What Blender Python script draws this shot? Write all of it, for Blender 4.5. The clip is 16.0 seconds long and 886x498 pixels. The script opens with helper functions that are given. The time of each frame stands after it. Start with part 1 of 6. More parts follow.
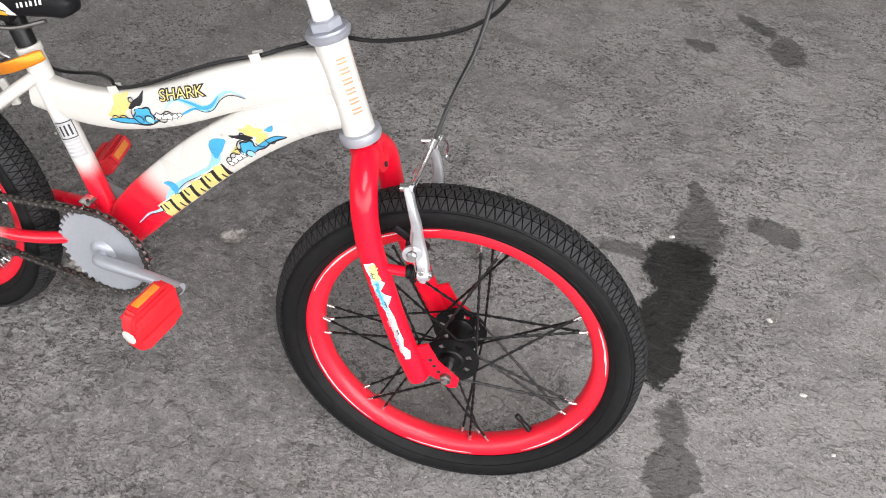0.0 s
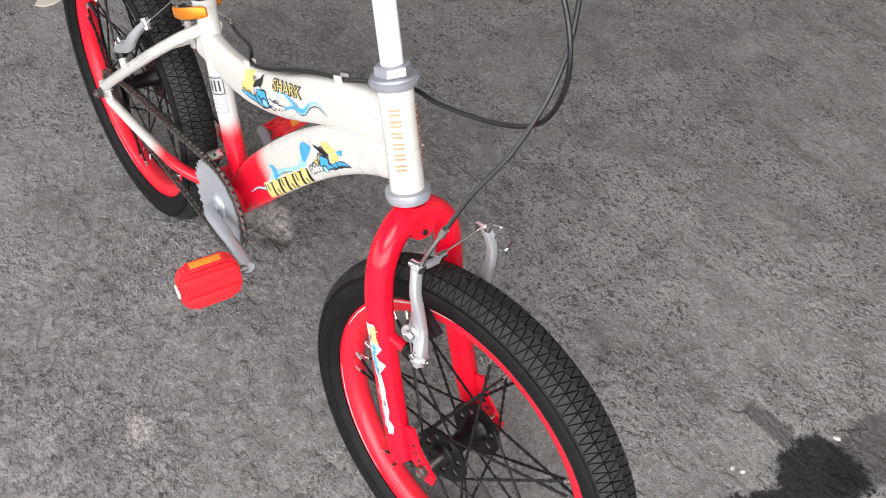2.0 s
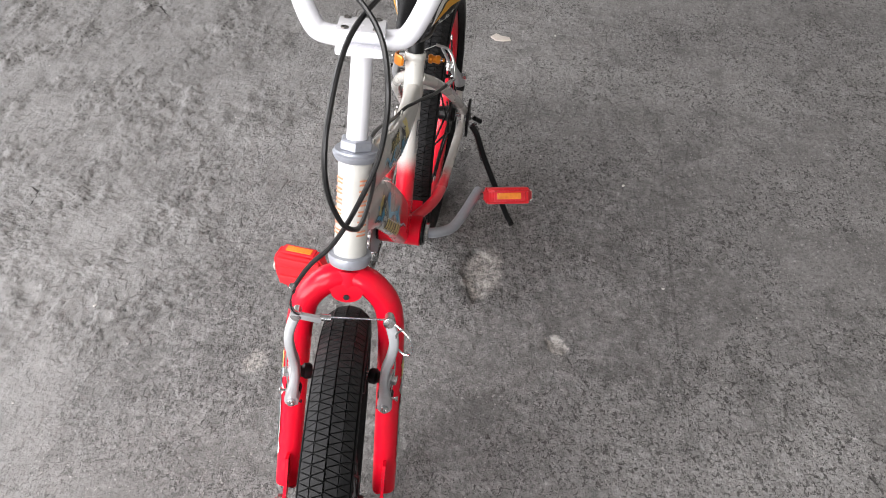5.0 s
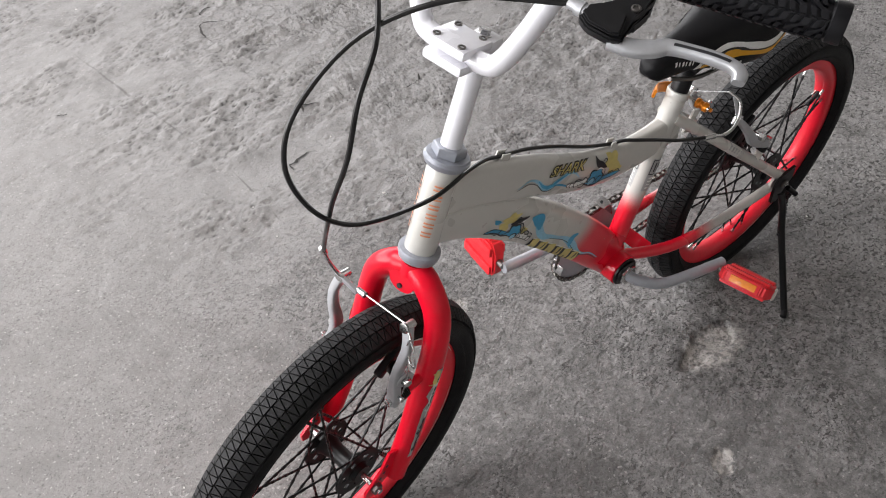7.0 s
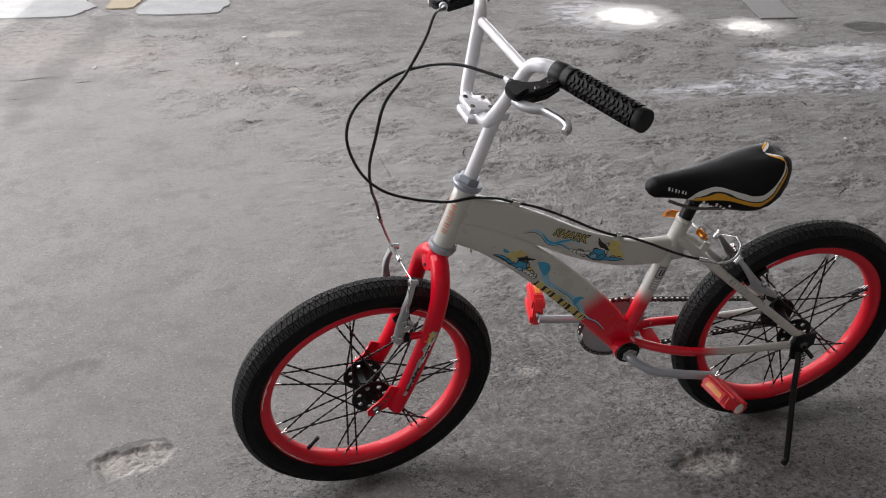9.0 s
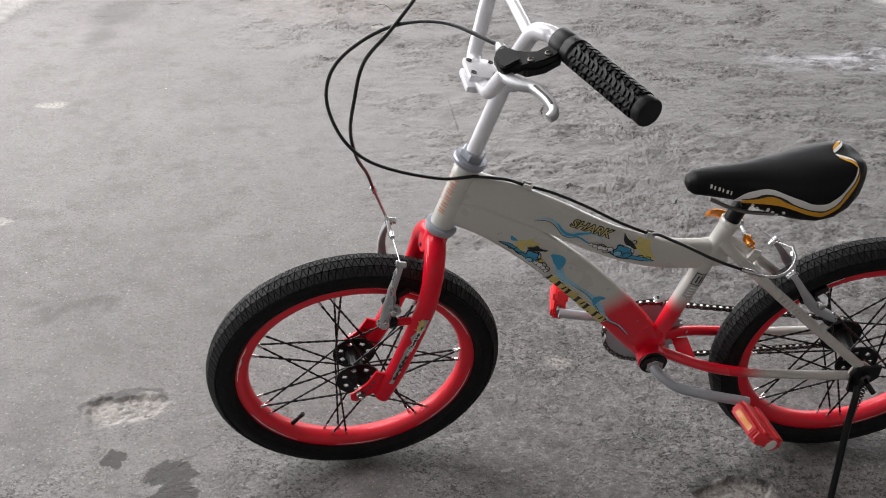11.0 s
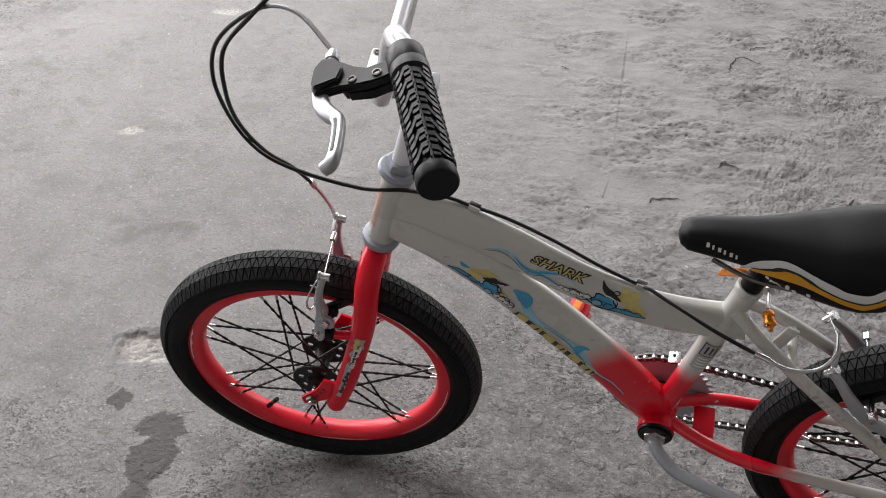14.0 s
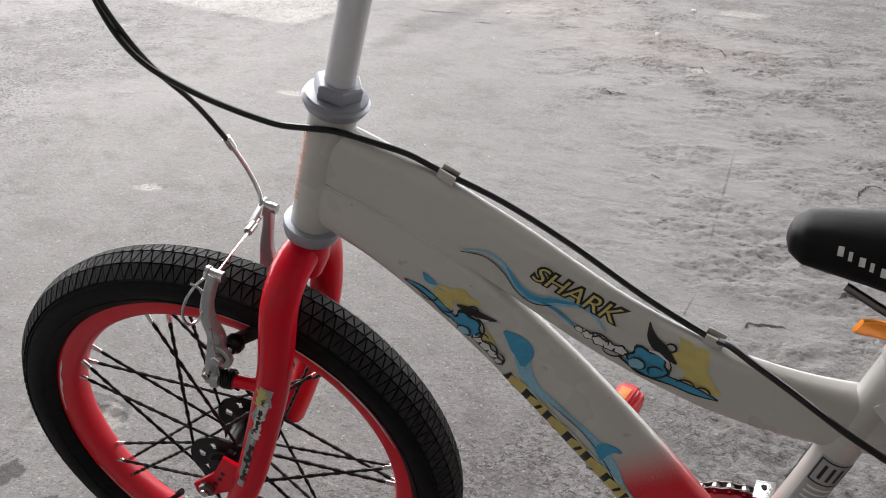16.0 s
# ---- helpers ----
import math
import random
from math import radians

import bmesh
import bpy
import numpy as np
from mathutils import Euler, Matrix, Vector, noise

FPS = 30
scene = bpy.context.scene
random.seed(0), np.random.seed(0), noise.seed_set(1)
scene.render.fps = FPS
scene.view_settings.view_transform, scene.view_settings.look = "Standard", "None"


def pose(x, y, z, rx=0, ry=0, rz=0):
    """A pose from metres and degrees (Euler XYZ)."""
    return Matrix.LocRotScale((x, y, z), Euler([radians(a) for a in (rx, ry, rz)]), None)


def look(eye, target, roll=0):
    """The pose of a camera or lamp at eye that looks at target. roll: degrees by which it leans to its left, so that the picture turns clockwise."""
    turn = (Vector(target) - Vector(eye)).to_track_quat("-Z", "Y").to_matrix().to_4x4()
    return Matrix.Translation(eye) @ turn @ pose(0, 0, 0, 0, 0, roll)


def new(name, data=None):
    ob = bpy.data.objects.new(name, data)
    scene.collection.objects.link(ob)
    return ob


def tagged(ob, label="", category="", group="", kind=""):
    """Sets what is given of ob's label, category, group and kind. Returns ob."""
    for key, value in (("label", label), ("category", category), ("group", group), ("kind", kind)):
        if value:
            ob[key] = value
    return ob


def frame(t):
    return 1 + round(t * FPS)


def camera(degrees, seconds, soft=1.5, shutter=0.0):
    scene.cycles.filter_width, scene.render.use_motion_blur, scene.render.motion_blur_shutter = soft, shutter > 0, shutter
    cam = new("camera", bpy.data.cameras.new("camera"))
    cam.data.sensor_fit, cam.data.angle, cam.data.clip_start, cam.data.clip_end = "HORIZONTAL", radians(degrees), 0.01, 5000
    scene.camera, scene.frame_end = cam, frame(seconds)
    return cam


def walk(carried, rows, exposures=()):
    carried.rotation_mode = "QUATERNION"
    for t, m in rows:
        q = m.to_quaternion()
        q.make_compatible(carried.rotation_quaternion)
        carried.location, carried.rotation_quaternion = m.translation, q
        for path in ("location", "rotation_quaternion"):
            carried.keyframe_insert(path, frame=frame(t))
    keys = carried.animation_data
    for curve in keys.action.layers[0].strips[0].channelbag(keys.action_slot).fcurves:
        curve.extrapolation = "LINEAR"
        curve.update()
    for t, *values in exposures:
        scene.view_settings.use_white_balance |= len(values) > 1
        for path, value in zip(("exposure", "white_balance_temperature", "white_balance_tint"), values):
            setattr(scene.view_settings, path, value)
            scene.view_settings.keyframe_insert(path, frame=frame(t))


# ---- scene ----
cam = camera(51.9, 16.0, soft=1.0)
PATH = [
    (0, (0.124, 0.099, 1.273), (-0.474, 1.301, -0.21), 2.3),
    (0.5, (0.098, 0.178, 1.267), (-0.638, 1.315, -0.204), 2.5),
    (1, (0.128, 0.251, 1.282), (-0.734, 1.265, -0.211), 2.2),
    (1.5, (0.268, 0.356, 1.268), (-0.737, 1.214, -0.234), 1.5),
    (2, (0.295, 0.463, 1.27), (-0.845, 1.137, -0.228), 0.9),
    (2.5, (0.28, 0.578, 1.278), (-0.988, 0.976, -0.216), -2.8),
    (3, (0.309, 0.739, 1.246), (-1.001, 0.79, -0.264), -7.4),
    (3.2, (0.34, 0.791, 1.265), (-0.98, 0.71, -0.235), -8.9),
    (5.3, (0.381, 1.172, 1.284), (-0.995, 0.628, -0.062), -2.7),
    (5.5, (0.312, 1.167, 1.253), (-1.005, 0.571, -0.129), -2.1),
    (6, (0.179, 1.205, 1.258), (-0.976, 0.362, -0.14), -2.2),
    (6.5, (0.032, 1.331, 1.239), (-0.866, 0.233, -0.17), -4.0),
    (7, (0.015, 1.485, 1.289), (-0.688, 0.205, -0.077), -5.0),
    (7.5, (0.057, 1.681, 1.308), (-0.576, 0.269, 0.041), -2.2),
    (8, (-0.032, 1.84, 1.338), (-0.531, 0.249, 0.234), -1.0),
    (8.5, (-0.157, 2.021, 1.364), (-0.445, 0.324, 0.346), -0.9),
    (9, (-0.203, 2.193, 1.353), (-0.367, 0.461, 0.367), 0.1),
    (9.2, (-0.231, 2.238, 1.363), (-0.352, 0.495, 0.39), 0.4),
    (11.3, (-0.412, 1.924, 1.291), (-0.314, 0.297, 0.13), 1.3),
    (11.5, (-0.411, 1.863, 1.269), (-0.315, 0.269, 0.065), 0.9),
    (12, (-0.46, 1.705, 1.246), (-0.274, 0.161, -0.011), -1.5),
    (12.5, (-0.5, 1.624, 1.255), (-0.209, 0.159, -0.075), -4.1),
    (13, (-0.551, 1.62, 1.29), (-0.14, 0.169, -0.023), -4.9),
    (13.5, (-0.721, 1.649, 1.325), (-0.154, 0.2, 0.068), -4.9),
    (14, (-0.823, 1.606, 1.308), (-0.143, 0.215, 0.042), -3.8),
    (14.5, (-0.867, 1.505, 1.277), (-0.16, 0.186, -0.05), -1.5),
    (15, (-0.985, 1.433, 1.274), (-0.204, 0.177, -0.073), -0.7),
    (15.5, (-0.942, 1.357, 1.157), (-0.064, 0.043, -0.068), -0.1),
    (16, (-0.808, 1.318, 0.911), (0.148, -0.166, -0.029), -0.3),
]
# the clip's camera darkens its picture as it comes round to the open yard
EXPOSURES = [(0, 0.15), (1.5, 0.2), (3, 0.22), (5.5, 0.32), (6.5, 0.16), (7.5, 0.15), (8.0, 0.05), (8.5, -0.25), (9.2, -0.45), (11.3, -0.1), (13.0, 0.04), (14.0, -0.15), (14.5, -0.05), (15, 0.15), (15.5, 0.15), (16, -0.15)]
walk(cam, [(t, look(eye, target, roll)) for t, eye, target, roll in PATH], EXPOSURES)

# ---- world, daylight and exposure ----
world = bpy.data.worlds.new("world")
scene.world = world
world.use_nodes = True
wn, wl = world.node_tree.nodes, world.node_tree.links
sky = wn.new("ShaderNodeTexSky")
sky.sky_type, sky.sun_disc = "NISHITA", False
sky.sun_elevation, sky.sun_rotation = radians(50), radians(160)
wn["Background"].inputs[1].default_value = 0.10
wl.new(sky.outputs[0], wn["Background"].inputs[0])
sun = new("sun", bpy.data.lights.new("sun", "SUN"))
sun.data.energy, sun.data.angle, sun.data.color = 5.0, radians(0.6), (1.0, 0.97, 0.92)
sun.matrix_world = look((-0.35, 0.55, 1.0), (0, 0, 0))


def opening_light(name, eye, target, sx, sy, watts):
    lamp = new(name, bpy.data.lights.new(name, "AREA"))
    lamp.data.shape, lamp.data.size, lamp.data.size_y, lamp.data.energy = "RECTANGLE", sx, sy, watts
    lamp.data.color = (1.0, 0.966, 0.964)
    lamp.matrix_world = look(eye, target)
    return lamp


# daylight of the two open sides of the shelter
opening_light("east_side_daylight", (4.6, -1.6, 1.75), (0.0, -0.6, 0.6), 6.5, 2.8, 360)
opening_light("yard_side_daylight", (-0.9, -5.0, 1.75), (-0.9, 0, 0.8), 9.0, 2.8, 250)
# added overhead lamp in an unseen roof gap, for more light from above
opening_light("added_top_light", (1.6, -0.9, 3.27), (1.6, -0.9, 0.0), 2.2, 2.6, 150)


# ---- materials ----
def material(name, color=(0.5, 0.5, 0.5), rough=0.5, metal=0.0, coat=0.0, vary=0.06, scale=40.0, bump=0.0, bump_scale=300.0, spec=0.5):
    """Plain surface with two scales of colour variation, varied gloss and a fine relief."""
    m = bpy.data.materials.new(name)
    m.use_nodes = True
    n, l = m.node_tree.nodes, m.node_tree.links
    b = n["Principled BSDF"]
    b.inputs["Metallic"].default_value = metal
    b.inputs["Coat Weight"].default_value = coat
    b.inputs["Coat Roughness"].default_value = 0.05
    b.inputs["Specular IOR Level"].default_value = spec
    co = n.new("ShaderNodeTexCoord")
    big, small = n.new("ShaderNodeTexNoise"), n.new("ShaderNodeTexNoise")
    big.inputs["Scale"].default_value, small.inputs["Scale"].default_value = scale * 0.25, scale * 4
    big.inputs["Detail"].default_value = small.inputs["Detail"].default_value = 3
    l.new(co.outputs["Object"], big.inputs["Vector"])
    l.new(co.outputs["Object"], small.inputs["Vector"])
    add = n.new("ShaderNodeMath")
    add.operation = "ADD"
    l.new(big.outputs["Fac"], add.inputs[0])
    l.new(small.outputs["Fac"], add.inputs[1])
    ramp = n.new("ShaderNodeMapRange")
    ramp.inputs["From Min"].default_value, ramp.inputs["From Max"].default_value = 0.6, 1.4
    ramp.inputs["To Min"].default_value, ramp.inputs["To Max"].default_value = 1 - vary * 2, 1 + vary
    l.new(add.outputs[0], ramp.inputs["Value"])
    mul = n.new("ShaderNodeVectorMath")
    mul.operation = "SCALE"
    mul.inputs[0].default_value = color
    l.new(ramp.outputs[0], mul.inputs["Scale"])
    l.new(mul.outputs[0], b.inputs["Base Color"])
    rr = n.new("ShaderNodeMapRange")
    rr.inputs["From Min"].default_value, rr.inputs["From Max"].default_value = 0.3, 0.7
    rr.inputs["To Min"].default_value, rr.inputs["To Max"].default_value = rough * 0.85, min(1, rough * 1.2)
    l.new(big.outputs["Fac"], rr.inputs["Value"])
    l.new(rr.outputs[0], b.inputs["Roughness"])
    if bump:
        fine, bp = n.new("ShaderNodeTexNoise"), n.new("ShaderNodeBump")
        fine.inputs["Scale"].default_value, fine.inputs["Detail"].default_value = bump_scale, 4
        bp.inputs["Strength"].default_value, bp.inputs["Distance"].default_value = bump, 0.001
        l.new(co.outputs["Object"], fine.inputs["Vector"])
        l.new(fine.outputs["Fac"], bp.inputs["Height"])
        l.new(bp.outputs[0], b.inputs["Normal"])
    return m


RED = (0.76, 0.006, 0.026)
WHITE = (0.60, 0.588, 0.55)


def fade_paint(name, start, end, centre=(0.385, 0.0, 0.008)):
    """Red lacquer round the bottom bracket that is sprayed out into off-white."""
    m = material(name, WHITE, 0.28, coat=0.6, vary=0.02)
    n, l = m.node_tree.nodes, m.node_tree.links
    co = n.new("ShaderNodeTexCoord")
    d = n.new("ShaderNodeVectorMath")
    d.operation = "DISTANCE"
    d.inputs[1].default_value = centre
    l.new(co.outputs["Object"], d.inputs[0])
    speck = n.new("ShaderNodeTexNoise")
    speck.inputs["Scale"].default_value = 900
    l.new(co.outputs["Object"], speck.inputs["Vector"])
    jit = n.new("ShaderNodeMath")
    jit.operation, jit.inputs[1].default_value = "MULTIPLY_ADD", 0.016
    l.new(speck.outputs["Fac"], jit.inputs[0])
    l.new(d.outputs["Value"], jit.inputs[2])
    r = n.new("ShaderNodeMapRange")
    r.interpolation_type = "SMOOTHSTEP"
    r.inputs["From Min"].default_value, r.inputs["From Max"].default_value = start, end
    l.new(jit.outputs[0], r.inputs["Value"])
    mix = n.new("ShaderNodeMix")
    mix.data_type = "RGBA"
    mix.inputs[6].default_value, mix.inputs[7].default_value = (*RED, 1), (*WHITE, 1)
    l.new(r.outputs[0], mix.inputs[0])
    nick, cut = n.new("ShaderNodeTexNoise"), n.new("ShaderNodeMapRange")
    nick.inputs["Scale"].default_value, nick.inputs["Detail"].default_value = 75, 3
    cut.inputs["From Min"].default_value, cut.inputs["From Max"].default_value = 0.69, 0.71
    l.new(co.outputs["Object"], nick.inputs["Vector"])
    l.new(nick.outputs["Fac"], cut.inputs["Value"])
    worn_ = n.new("ShaderNodeMix")
    worn_.data_type = "RGBA"
    worn_.inputs[7].default_value = (0.5, 0.46, 0.44, 1)
    l.new(cut.outputs[0], worn_.inputs[0])
    l.new(mix.outputs[2], worn_.inputs[6])
    l.new(worn_.outputs[2], n["Principled BSDF"].inputs["Base Color"])
    return m


M_RED = material("red_lacquer", RED, 0.32, coat=0.45, vary=0.03, spec=0.08)
M_PLASTIC_RED = material("red_plastic", (0.75, 0.02, 0.03), 0.38, vary=0.05, bump=0.1)
M_WHITE = material("white_lacquer", WHITE, 0.28, coat=0.6, vary=0.02)
M_BARWHITE = material("bright_white_lacquer", (0.8, 0.8, 0.84), 0.25, coat=0.6, vary=0.02)
M_TUBE = fade_paint("faded_red_white_down_tube", 0.135, 0.185)
M_SEAT_TUBE = fade_paint("faded_red_white_seat_tube", 0.11, 0.15)
M_STAY = fade_paint("faded_red_white_stay", 0.17, 0.23)
M_TREAD = material("worn_tread_rubber", (0.027, 0.027, 0.028), 0.6, vary=0.22, scale=40, bump=0.3, bump_scale=900, spec=0.18)
M_TYRE = material("tyre_rubber", (0.010, 0.010, 0.0105), 0.55, vary=0.3, scale=25, bump=0.25, bump_scale=900, spec=0.14)
M_RUBBER = material("black_rubber", (0.007, 0.007, 0.009), 0.45, vary=0.2, bump=0.2, bump_scale=1200, spec=0.32)
M_BLACK = material("black_metal", (0.004, 0.004, 0.0045), 0.38, vary=0.2, spec=0.3)
M_PLASTIC = material("black_plastic", (0.006, 0.006, 0.007), 0.45, vary=0.15, bump=0.15, bump_scale=1500, spec=0.36)
M_VINYL = material("black_vinyl", (0.005, 0.005, 0.006), 0.42, vary=0.1, bump=0.3, bump_scale=1400, spec=0.2)
M_CABLE = material("cable_housing", (0.008, 0.008, 0.0085), 0.32, vary=0.1)
M_SILVER = material("silver_paint", (0.42, 0.44, 0.48), 0.38, metal=0.35, vary=0.05)
M_STEEL = material("bright_steel", (0.62, 0.62, 0.62), 0.25, metal=1.0, vary=0.08)
M_GREYALU = material("grey_alloy", (0.5, 0.51, 0.53), 0.36, metal=0.55, vary=0.06)
M_HEADSET = material("headset_grey", (0.4, 0.42, 0.47), 0.4, metal=0.5, vary=0.06)
M_CHAIN = material("oiled_chain_steel", (0.16, 0.15, 0.14), 0.35, metal=0.9, vary=0.3, scale=200)
M_PIN = material("chain_pin_steel", (0.6, 0.58, 0.55), 0.3, metal=1.0, vary=0.1)
M_ORANGE = material("orange_anodised_alloy", (0.85, 0.27, 0.02), 0.28, metal=0.55, vary=0.05)
M_REFLECTOR = material("amber_reflector", (0.9, 0.28, 0.03), 0.2, vary=0.1, coat=0.5, bump=0.4, bump_scale=700)
M_STICKER_WHITE = material("white_print", (0.8, 0.8, 0.78), 0.4, vary=0.05)
M_STICKER_GREY = material("grey_print", (0.42, 0.42, 0.42), 0.4, vary=0.08)
M_INK = material("black_print", (0.015, 0.015, 0.018), 0.4, vary=0.1)
M_BLUE = material("blue_print", (0.06, 0.36, 0.6), 0.35, vary=0.12, scale=80)
M_PALEBLUE = material("pale_blue_print", (0.3, 0.58, 0.74), 0.35, vary=0.12, scale=80)
M_YELLOW = material("yellow_print", (0.68, 0.57, 0.2), 0.35, vary=0.08)
M_GOLD = material("golden_yellow_trim", (0.75, 0.36, 0.02), 0.4, vary=0.06)
M_FADED_ORANGE = material("faded_orange_print", (0.74, 0.29, 0.15), 0.4, vary=0.15, scale=200)
M_CAP = material("white_plastic", (0.75, 0.72, 0.66), 0.4, vary=0.05)
M_SCUFF = material("bare_scuffed_metal", (0.75, 0.72, 0.7), 0.45, metal=0.3, vary=0.15, scale=200)


# ---- mesh tools ----
def part(name, bm, mat, parent=None, label="", smooth=40):
    """Link a bmesh as one mesh object under a thing or a part."""
    bmesh.ops.recalc_face_normals(bm, faces=bm.faces[:])
    me = bpy.data.meshes.new(name)
    bm.to_mesh(me)
    bm.free()
    if smooth:
        me.polygons.foreach_set("use_smooth", [True] * len(me.polygons))
        me.set_sharp_from_angle(angle=radians(smooth))
    for m in mat if isinstance(mat, (list, tuple)) else [mat]:
        me.materials.append(m)
    ob = new(name, me)
    ob.parent = parent
    if label:
        ob["label"] = label
    return ob


def glide(points, steps=6):
    """Catmull-Rom points through the given ones."""
    p = [Vector(q) for q in points]
    p = [p[0] * 2 - p[1], *p, p[-1] * 2 - p[-2]]
    out = []
    for i in range(1, len(p) - 2):
        for s in range(steps):
            t = s / steps
            a, b, c, d = p[i - 1:i + 3]
            out.append(0.5 * ((2 * b) + (c - a) * t + (2 * a - 5 * b + 4 * c - d) * t * t + (3 * b - a - 3 * c + d) * t ** 3))
    out.append(p[-2])
    return out


def soft_power(v, p):
    return math.copysign(abs(v) ** p, v)


def sweep(bm, path, radii, sides=12, caps=True, up=(0, 1, 0), square=1.0):
    """A tube along path. radii: one number, or a list of numbers or (along up, across) pairs."""
    path = [Vector(q) for q in path]
    rings, ref = [], Vector(up)
    for i, q in enumerate(path):
        d = (path[min(i + 1, len(path) - 1)] - path[max(i - 1, 0)]).normalized()
        u = ref - d * ref.dot(d)
        if u.length < 1e-4:
            u = d.orthogonal()
        u.normalize()
        ref = u
        v = d.cross(u)
        r = radii[i] if isinstance(radii, list) else radii
        ru, rv = r if isinstance(r, (tuple, list)) else (r, r)
        rings.append([bm.verts.new(q + u * ru * soft_power(math.cos(a), square) + v * rv * soft_power(math.sin(a), square)) for a in (2 * math.pi * k / sides for k in range(sides))])
    for a, b in zip(rings, rings[1:]):
        for k in range(sides):
            bm.faces.new((a[k], a[(k + 1) % sides], b[(k + 1) % sides], b[k]))
    if caps:
        bm.faces.new(rings[0])
        bm.faces.new(rings[-1])
    return bm


def tube(path, radii, sides=12, caps=True, up=(0, 1, 0), square=1.0):
    return sweep(bmesh.new(), path, radii, sides, caps, up, square)


def lathe(bm, profile, start, axis, sides=24, ref=(0, 0, 1)):
    """Turn a profile of (along, radius) round an axis."""
    a = Vector(axis).normalized()
    u = Vector(ref) - a * Vector(ref).dot(a)
    u = u.normalized() if u.length > 1e-4 else a.orthogonal().normalized()
    v = a.cross(u)
    rings = []
    for s, r in profile:
        c = Vector(start) + a * s
        if r <= 1e-6:
            rings.append([bm.verts.new(c)])
        else:
            rings.append([bm.verts.new(c + u * r * math.cos(t) + v * r * math.sin(t)) for t in (2 * math.pi * k / sides for k in range(sides))])
    for p, q in zip(rings, rings[1:]):
        for k in range(sides):
            j = (k + 1) % sides
            if len(p) == 1 and len(q) == 1:
                continue
            if len(p) == 1:
                bm.faces.new((p[0], q[k], q[j]))
            elif len(q) == 1:
                bm.faces.new((p[k], p[j], q[0]))
            else:
                bm.faces.new((p[k], p[j], q[j], q[k]))
    for ring in (rings[0], rings[-1]):
        if len(ring) > 2:
            bm.faces.new(ring)
    return bm


def turned(profile, start, axis, sides=24, ref=(0, 0, 1)):
    return lathe(bmesh.new(), profile, start, axis, sides, ref)


def block(bm, size, m, bevel=0.0):
    """A box with bevelled edges, at the pose m."""
    made = bmesh.ops.create_cube(bm, size=1.0, matrix=Matrix.Diagonal((*size, 1)))
    if bevel:
        edges = {e for v in made["verts"] for e in v.link_edges}
        res = bmesh.ops.bevel(bm, geom=list(edges), offset=bevel, segments=2, affect="EDGES", profile=0.6)
        verts = set(res["verts"])
        for v in list(verts):
            for e in v.link_edges:
                verts.update(e.verts)
        verts = list(verts)
    else:
        verts = made["verts"]
    bmesh.ops.transform(bm, matrix=m, verts=verts)
    return bm


def plate(bm, outline, thick, m):
    """A flat piece cut to an outline of (x, y), thick along z, at the pose m."""
    lo = [bm.verts.new(m @ Vector((x, y, -thick / 2))) for x, y in outline]
    hi = [bm.verts.new(m @ Vector((x, y, thick / 2))) for x, y in outline]
    bm.faces.new(lo[::-1])
    bm.faces.new(hi)
    for i in range(len(lo)):
        j = (i + 1) % len(lo)
        bm.faces.new((lo[i], lo[j], hi[j], hi[i]))
    return bm


def moved(bm, m):
    bmesh.ops.transform(bm, matrix=m, verts=bm.verts[:])
    return bm


# ---- ground ----
GROUND = -0.006
CRATERS = [(0.322, 0.66, 0.088, 0.047, 18, 0.010), (-0.916, 0.776, 0.076, 0.034, 8, 0.009), (-0.753, 0.969, 0.028, 0.018, 60, 0.006), (-0.854, 1.05, 0.02, 0.014, 30, 0.002), 
           (0.235, -1.28, 0.05, 0.022, 5, 0.004), (-2.106, -0.014, 0.12, 0.05, -5, 0.006), (-0.756, -0.653, 0.09, 0.03, 15, 0.003), (0.19, -2.52, 0.1, 0.06, 5, 0.003), (0.917, -0.016, 0.04, 0.022, 30, 0.003), (1.099, -0.765, 0.05, 0.03, 10, 0.003)]


def crater_depth(x, y):
    """How far the floor has spalled away at (x, y), with a ragged sharp rim."""
    deep = 0.0
    for cx, cy, rx, ry, ang, d in CRATERS:
        if abs(x - cx) > rx * 1.5 or abs(y - cy) > rx * 1.5:
            continue
        c, s = math.cos(radians(ang)), math.sin(radians(ang))
        u, v = ((x - cx) * c + (y - cy) * s) / rx, (-(x - cx) * s + (y - cy) * c) / ry
        r = math.hypot(u, v) + 0.5 * noise.noise(Vector((x * 22, y * 22, cx))) + 0.2 * noise.noise(Vector((x * 70, y * 70, cy)))
        # steep on one side, feathering out on the other
        lim = 0.13 + 0.36 * max(0, v + 0.1)
        inside = min(1, max(0, (1 - r) / lim))
        rubble = 0.32 * noise.noise(Vector((x * 60, y * 60, 3))) + 0.3 * noise.noise(Vector((x * 150, y * 150, 5)))
        deep = max(deep, d * inside * (0.75 + rubble))
    return deep


def floor_height(x, y):
    h = 0.0016 * noise.fractal(Vector((x * 3, y * 3, 2)), 1.0, 2.0, 3)
    flake = noise.fractal(Vector((x * 9, y * 16, 7)), 0.9, 2.1, 4)
    rough = 0.25 + 0.75 * max(0, min(1, 0.5 - 0.55 * x - 0.35 * y + 0.6 * noise.noise(Vector((x, y, 4)))))
    h += 0.0022 * rough * max(-0.6, min(0.35, flake))
    return h - crater_depth(x, y)


